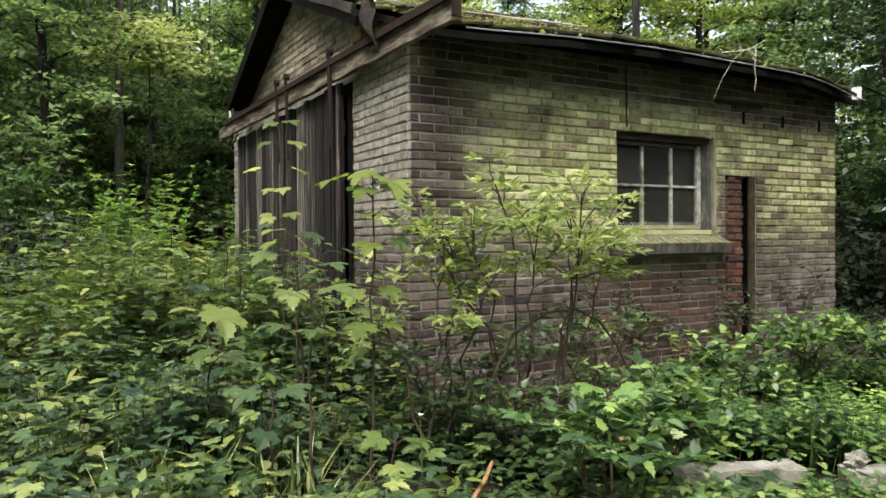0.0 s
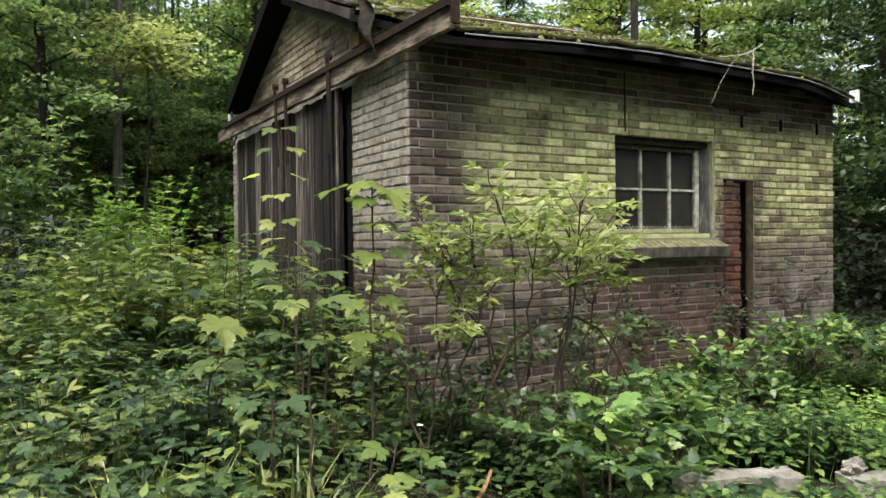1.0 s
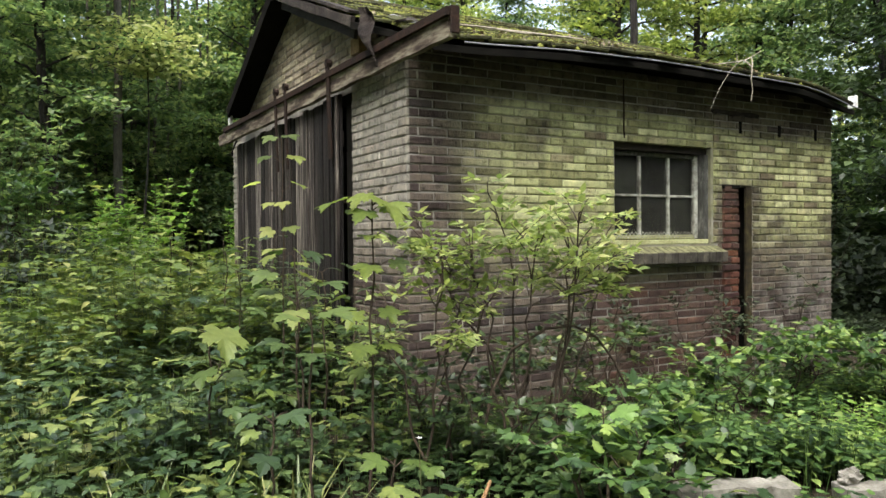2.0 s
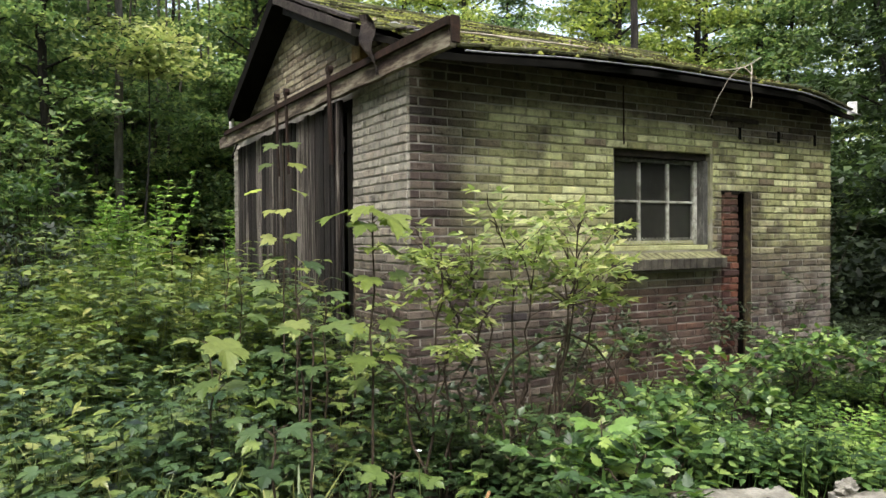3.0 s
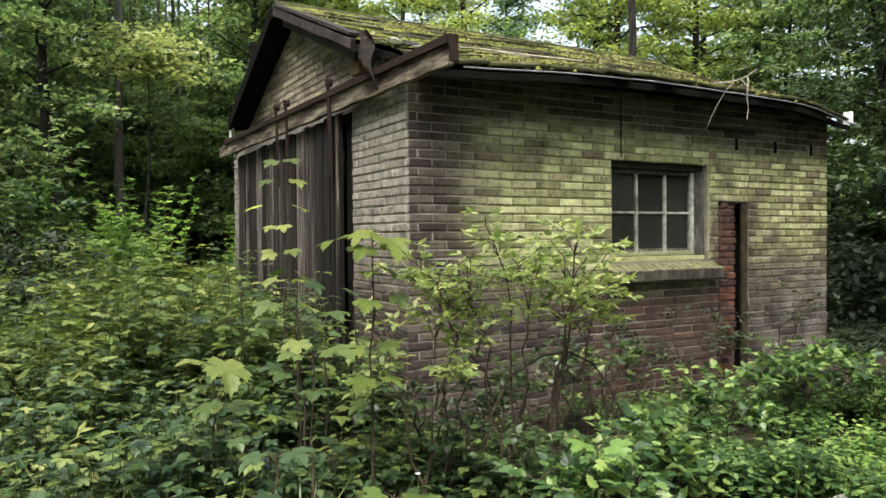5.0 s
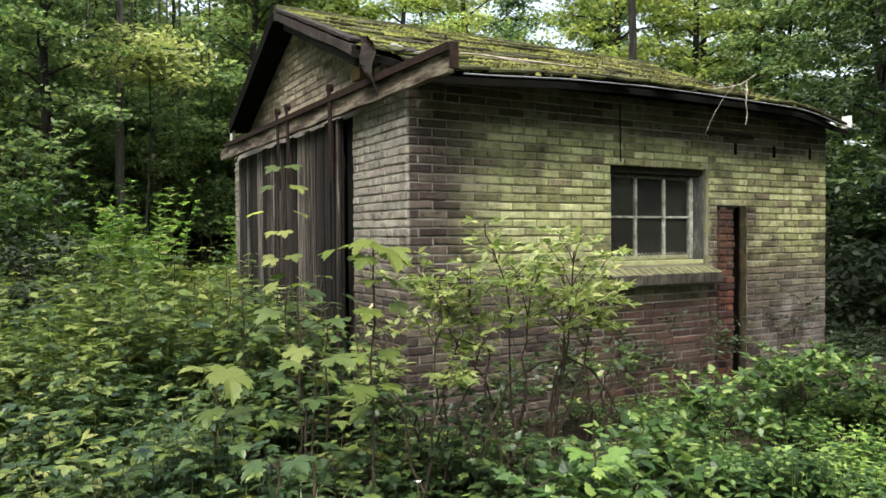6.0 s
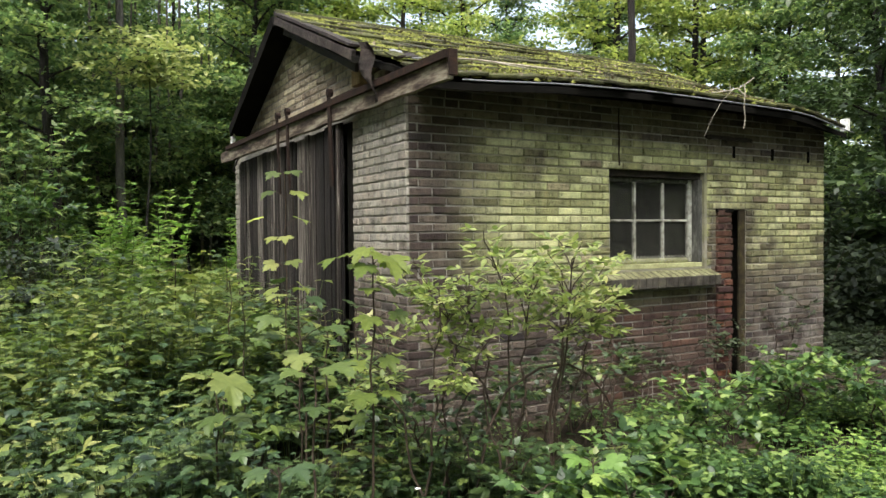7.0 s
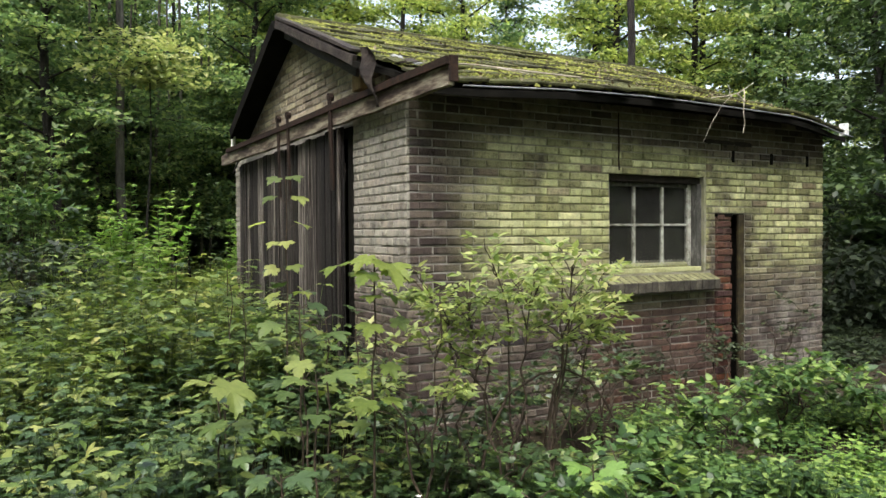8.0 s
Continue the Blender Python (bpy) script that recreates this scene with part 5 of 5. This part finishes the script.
set_sapling(-1.02, -1.92, [(0.37, -40, 0.05, 0.13), (0.37, 145, 0.04, 0.12), (0.29, -110, 0.05, 0.11)], 66, -0.05, SUNNY, "low maple sapling with yellowing leaves")
set_sapling(-1.29, -0.42, [(0.55, -30, 0.06, 0.14), (0.54, 150, 0.06, 0.14), (0.42, -120, 0.06, 0.14), (0.40, 60, 0.06, 0.13), (0.30, -20, 0.06, 0.13)], 67, leaf=SEEDLING, label="low maple sapling with grey-green leaves")
set_sapling(-0.34, -2.24, [(0.54, -30, 0.04, 0.13), (0.55, 150, 0.04, 0.12), (0.50, -100, 0.05, 0.13), (0.46, 40, 0.06, 0.11), (0.40, -60, 0.06, 0.12), (0.38, 130, 0.06, 0.11)], 68, -0.15, FROND, "low bright green sapling with broad leaves")
for i, (x, y, top, size, nodes) in enumerate(((-0.62, -0.55, 1.0, 0.12, 5), (-0.6, 0.9, 1.2, 0.12, 6), (-0.3, -0.75, 0.62, 0.11, 4), (-0.95, -0.65, 0.95, 0.12, 6))):
    maple_sapling(x, y, top, size, 70 + i, nodes)


def more_saplings():
    rnd = random.Random(52)
    for i in range(14):
        y = rnd.uniform(-0.9, 3.0)
        maple_sapling(rnd.uniform(-1.7, -0.45), y, rnd.uniform(0.8, 1.2), rnd.uniform(0.10, 0.13), 80 + i, rnd.choice((5, 6, 6)))


more_saplings()


def elder_shrub(x, y, reach, top, stems, seed, leaf=0.075, material=SHRUB, label="loose shrub with dark stems and pale yellow-green leaves", bare=0.5, twigs=4, template=OVATE):
    rnd = random.Random(seed)
    s = new("shrub")
    s.matrix_basis = pose(x, y, ground_z(x, y))
    place, az, pi, ro, sz = [], [], [], [], []

    def dress(line, start):
        for i in range(start, len(line)):
            for w in range(2):
                c = line[i]
                d = (line[i] - line[i - 1])
                a = math.atan2(d.y, d.x) + (1 if w else -1) * rnd.uniform(0.5, 1.3)
                # a compound leaf of five leaflets
                L = leaf * 1.5
                tip = c + Vector((math.cos(a), math.sin(a), rnd.uniform(0, 0.35))) * L
                for f, turn in ((0.4, 0.9), (0.4, -0.9), (0.8, 0.8), (0.8, -0.8), (1.0, 0)):
                    place.append(c.lerp(tip, f)), az.append(a + turn), pi.append(rnd.gauss(0.12, 0.4)), ro.append(rnd.gauss(0, 0.35)), sz.append(leaf * rnd.uniform(0.6, 1.3))

    for k in range(stems):
        f = (k + 0.5) / stems * 2 - 1
        end = Vector((reach * f * rnd.uniform(0.75, 1.05), rnd.uniform(-0.28, 0.28), top * rnd.uniform(0.82, 1.0) * (1 - 0.12 * f * f)))
        # the fan of stems lies along the wall
        end = Vector((end.x * 0.9 - end.y * 0.1, end.y - end.x * 0.15, end.z))
        line = bent((rnd.uniform(-0.22, 0.22) * reach + 0.2 * end.x, rnd.uniform(-0.08, 0.08), -0.02), end, 0.10, 0.03, 9, seed * 9 + k)
        bm = bmesh.new()
        tube(bm, line, 0.0075, 0.003, 5)
        dress(line, 7)
        for t in range(twigs):
            i = rnd.randint(int(9 * bare), 8)
            c = line[i]
            e = c + Vector((rnd.uniform(-0.22, 0.22), rnd.uniform(-0.2, 0.2), rnd.uniform(0.02, 0.2)))
            tw = bent(c, e, 0.01, 0.01, 4, seed + k * 7 + t)
            tube(bm, tw, 0.0035, 0.002, 4)
            dress(tw, 2)
        part("stem", bm, STEM, s)
    link("foliage", leaf_mesh("foliage", template, np.array(place), np.array(az), np.array(pi), np.array(ro), np.array(sz)), material, s)
    tagged(s, label, "shrub", "shrubs")
    return s


elder_shrub(-0.02, -1.42, 0.74, 1.38, 8, 5, 0.052, bare=0.7, twigs=7)
elder_shrub(-0.52, -1.3, 0.30, 1.16, 4, 6, 0.05, twigs=5)
elder_shrub(-2.15, 6.2, 0.5, 2.0, 10, 7, 0.11, BRAMBLE, "leafy bush at the edge of the wood", 0.1)
elder_shrub(-2.2, 8.2, 0.75, 3.2, 13, 8, 0.12, CROWN, "tall leafy bush at the edge of the wood", 0.1)
elder_shrub(-1.6, 9.8, 0.9, 1.5, 12, 18, 0.11, CROWN, "leafy bush at the edge of the wood", 0.1)
elder_shrub(-0.9, 9.6, 0.9, 1.4, 10, 9, 0.10, CROWN, "low green bush at the edge of the wood", 0.2)
elder_shrub(-2.2, 4.3, 0.55, 1.35, 9, 19, 0.09, SHADE_TONED, "dark low bush at the edge of the wood", 0.1)
elder_shrub(-2.45, 3.2, 0.5, 0.95, 9, 28, 0.08, SHADE_TONED, "dark low bush at the edge of the wood", 0.1)
elder_shrub(-1.95, 5.3, 0.5, 1.25, 9, 29, 0.09, SHADE_TONED, "dark low bush at the edge of the wood", 0.1)
elder_shrub(6.6, 1.6, 0.9, 1.6, 12, 13, 0.11, SHADE_TONED, "dark bush behind the shed", 0.1)
elder_shrub(8.2, 2.8, 1.2, 2.4, 14, 14, 0.13, SHADE_TONED, "dark bush behind the shed", 0.1)
elder_shrub(7.6, 0.4, 1.0, 1.4, 12, 15, 0.11, SHADE_TONED, "dark bush behind the shed", 0.1)


def frond_bush(x, y, top, stems, seed, leaflet=0.13):
    """A bush of upright arching fronds with paired leaflets."""
    rnd = random.Random(seed)
    s = new("frond_bush")
    s.matrix_basis = pose(x, y, ground_z(x, y))
    place, az, pi, ro, sz = [], [], [], [], []
    for k in range(stems):
        a = rnd.random() * 6.28
        L = top * rnd.uniform(0.7, 1.05)
        end = Vector((math.cos(a) * L * 0.35, math.sin(a) * L * 0.35, L))
        line = bent((rnd.uniform(-0.15, 0.15), rnd.uniform(-0.15, 0.15), -0.02), end, 0.05, 0.02, 16, seed + k)
        bm = bmesh.new()
        tube(bm, line, 0.008, 0.003, 5)
        part("stem", bm, GREEN_STEM, s)
        for i in range(6, 17):
            f = i / 16
            for w in (0, 1):
                b = a + rnd.gauss(0, 0.15) + (1.45 if w else -1.45)
                for q in (0, 1):
                    place.append(line[i] + Vector((0, 0, 0.03 * q))), az.append(b + 0.5 * q), pi.append(rnd.gauss(0.25, 0.2)), ro.append(rnd.gauss(0, 0.3)), sz.append(leaflet * rnd.uniform(0.7, 1.2) * (1.35 - 0.8 * f))
    link("foliage", leaf_mesh("foliage", OVATE, np.array(place), np.array(az), np.array(pi), np.array(ro), np.array(sz)), FROND, s)
    tagged(s, "bright green bush of upright feathery fronds", "bush", "frond bushes")


for i, (x, y, top) in enumerate(((-1.25, 7.2, 2.0), (-0.75, 7.5, 2.25), (-0.45, 7.7, 1.9), (-1.62, 7.4, 2.0), (-0.95, 6.9, 1.7), (0.9, 9.6, 1.9))):
    frond_bush(x, y, top, 5, 90 + i, 0.2)

for x, y, top, k in ((2.3, -0.28, 0.72, 21), (2.95, -0.22, 0.6, 22), (1.45, -0.4, 0.66, 23), (3.75, -0.16, 0.8, 24), (1.9, -0.3, 0.5, 25), (0.75, -0.55, 0.6, 26), (2.6, -0.5, 0.5, 27)):
    elder_shrub(x, y, 0.12, top, 2, k, 0.045, SHADE_TONED, "thin seedling growing at the foot of the wall", 0.3, 2)
for x, y, top, k in ((-0.42, -1.0, 0.66, 51), (0.0, -0.8, 0.5, 52), (0.45, -0.75, 0.56, 54), (0.85, -0.75, 0.62, 55), (1.15, -0.6, 0.6, 56), (-0.3, -1.5, 0.45, 57)):
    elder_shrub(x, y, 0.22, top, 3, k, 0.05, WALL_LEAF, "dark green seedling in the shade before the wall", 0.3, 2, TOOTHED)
for x, y, top, k in ((2.7, -0.95, 0.5, 31), (2.6, -1.7, 0.45, 32), (2.2, -1.2, 0.5, 33), (1.2, -1.5, 0.45, 34), (0.3, -2.0, 0.42, 35), (-0.35, -2.35, 0.55, 36)):
    elder_shrub(x, y, 0.3, top * 0.85, 4, k, 0.06, BRAMBLE, "bright bramble shoot with toothed leaflets", 0.4, 3, TOOTHED)


def bramble_cane():
    bm = bmesh.new()
    tube(bm, [(-0.40, -1.45, 0.0), (-0.28, -1.42, 0.42), (-0.15, -1.4, 0.60), (0.05, -1.4, 0.685), (0.22, -1.41, 0.69), (0.36, -1.42, 0.62), (0.46, -1.43, 0.50), (0.58, -1.44, 0.28), (0.66, -1.45, 0.0)], 0.008, 0.005, 6)
    tagged(part("bramble_cane", bm, STEM, None), "arching dark bramble cane in front of the wall", "bramble")
    bm = bmesh.new()
    tube(bm, [(-0.82, -1.98, 0.0), (-0.74, -1.93, 0.05), (-0.62, -1.87, 0.12), (-0.56, -1.83, 0.17)], 0.012, 0.007, 6)
    tagged(part("broken_branch", bm, simple("orange_dead_wood", [(0.3, (0.14, 0.075, 0.035)), (0.7, (0.30, 0.18, 0.09))], 18), None), "broken brown branch lying in the herbs", "branch")


bramble_cane()


def white_flower(x, y, z):
    f = new("flower")
    f.matrix_basis = pose(x, y, 0)
    bm = bmesh.new()
    tube(bm, bent((0, 0, -0.03), (0, 0, z), 0, 0.01, 5, 2), 0.002, 0.0015, 4)
    part("stem", bm, GREEN_STEM, f)
    az = np.arange(5) * math.tau / 5
    me = leaf_mesh("bloom", OVATE, np.tile((0, 0, z), (5, 1)), az, np.full(5, 0.35), np.zeros(5), np.full(5, 0.015))
    link("bloom", me, PALE_PAINT, f, "small white five-petalled bloom")
    tagged(f, "small white flower on a thin green stem", "flower")


white_flower(-0.99, -2.05, 0.455)


# pale slabs in the grass
def make_slab(a, b, wide, thick, seed):
    rnd = random.Random(seed)
    bm = bmesh.new()
    board(bm, a, b, (0, 0, 1), thick, wide, 0.012, seed, 12)
    for v in bm.verts:
        v.co += Vector((rnd.uniform(-1, 1), rnd.uniform(-1, 1), rnd.uniform(-0.6, 0.6))) * 0.008
    return bm


for a, b, w, s in (((0.22, -2.07, 0.045), (0.66, -2.30, 0.05), 0.14, 1), ((0.84, -2.40, 0.03), (1.5, -2.75, 0.035), 0.12, 2)):
    tagged(part("concrete_slab", make_slab(a, b, w, 0.09, s), CONCRETE, None), "pale broken concrete kerb slab half sunk in herbs", "slab", "concrete slabs")
bm = bmesh.new()
bmesh.ops.create_icosphere(bm, subdivisions=3, radius=1)
for v in bm.verts:
    v.co = Vector((v.co.x * 0.09, v.co.y * 0.06, v.co.z * 0.055)) * 0.6 * (1 + 0.6 * noise.noise(v.co * 1.9)) + Vector((0.90, -2.40, 0.10))
tagged(part("stone", bm, CONCRETE, None), "pale rough stone lying on the slab", "stone")

# ---- pieces ----
roof_cover()
brick_walls()
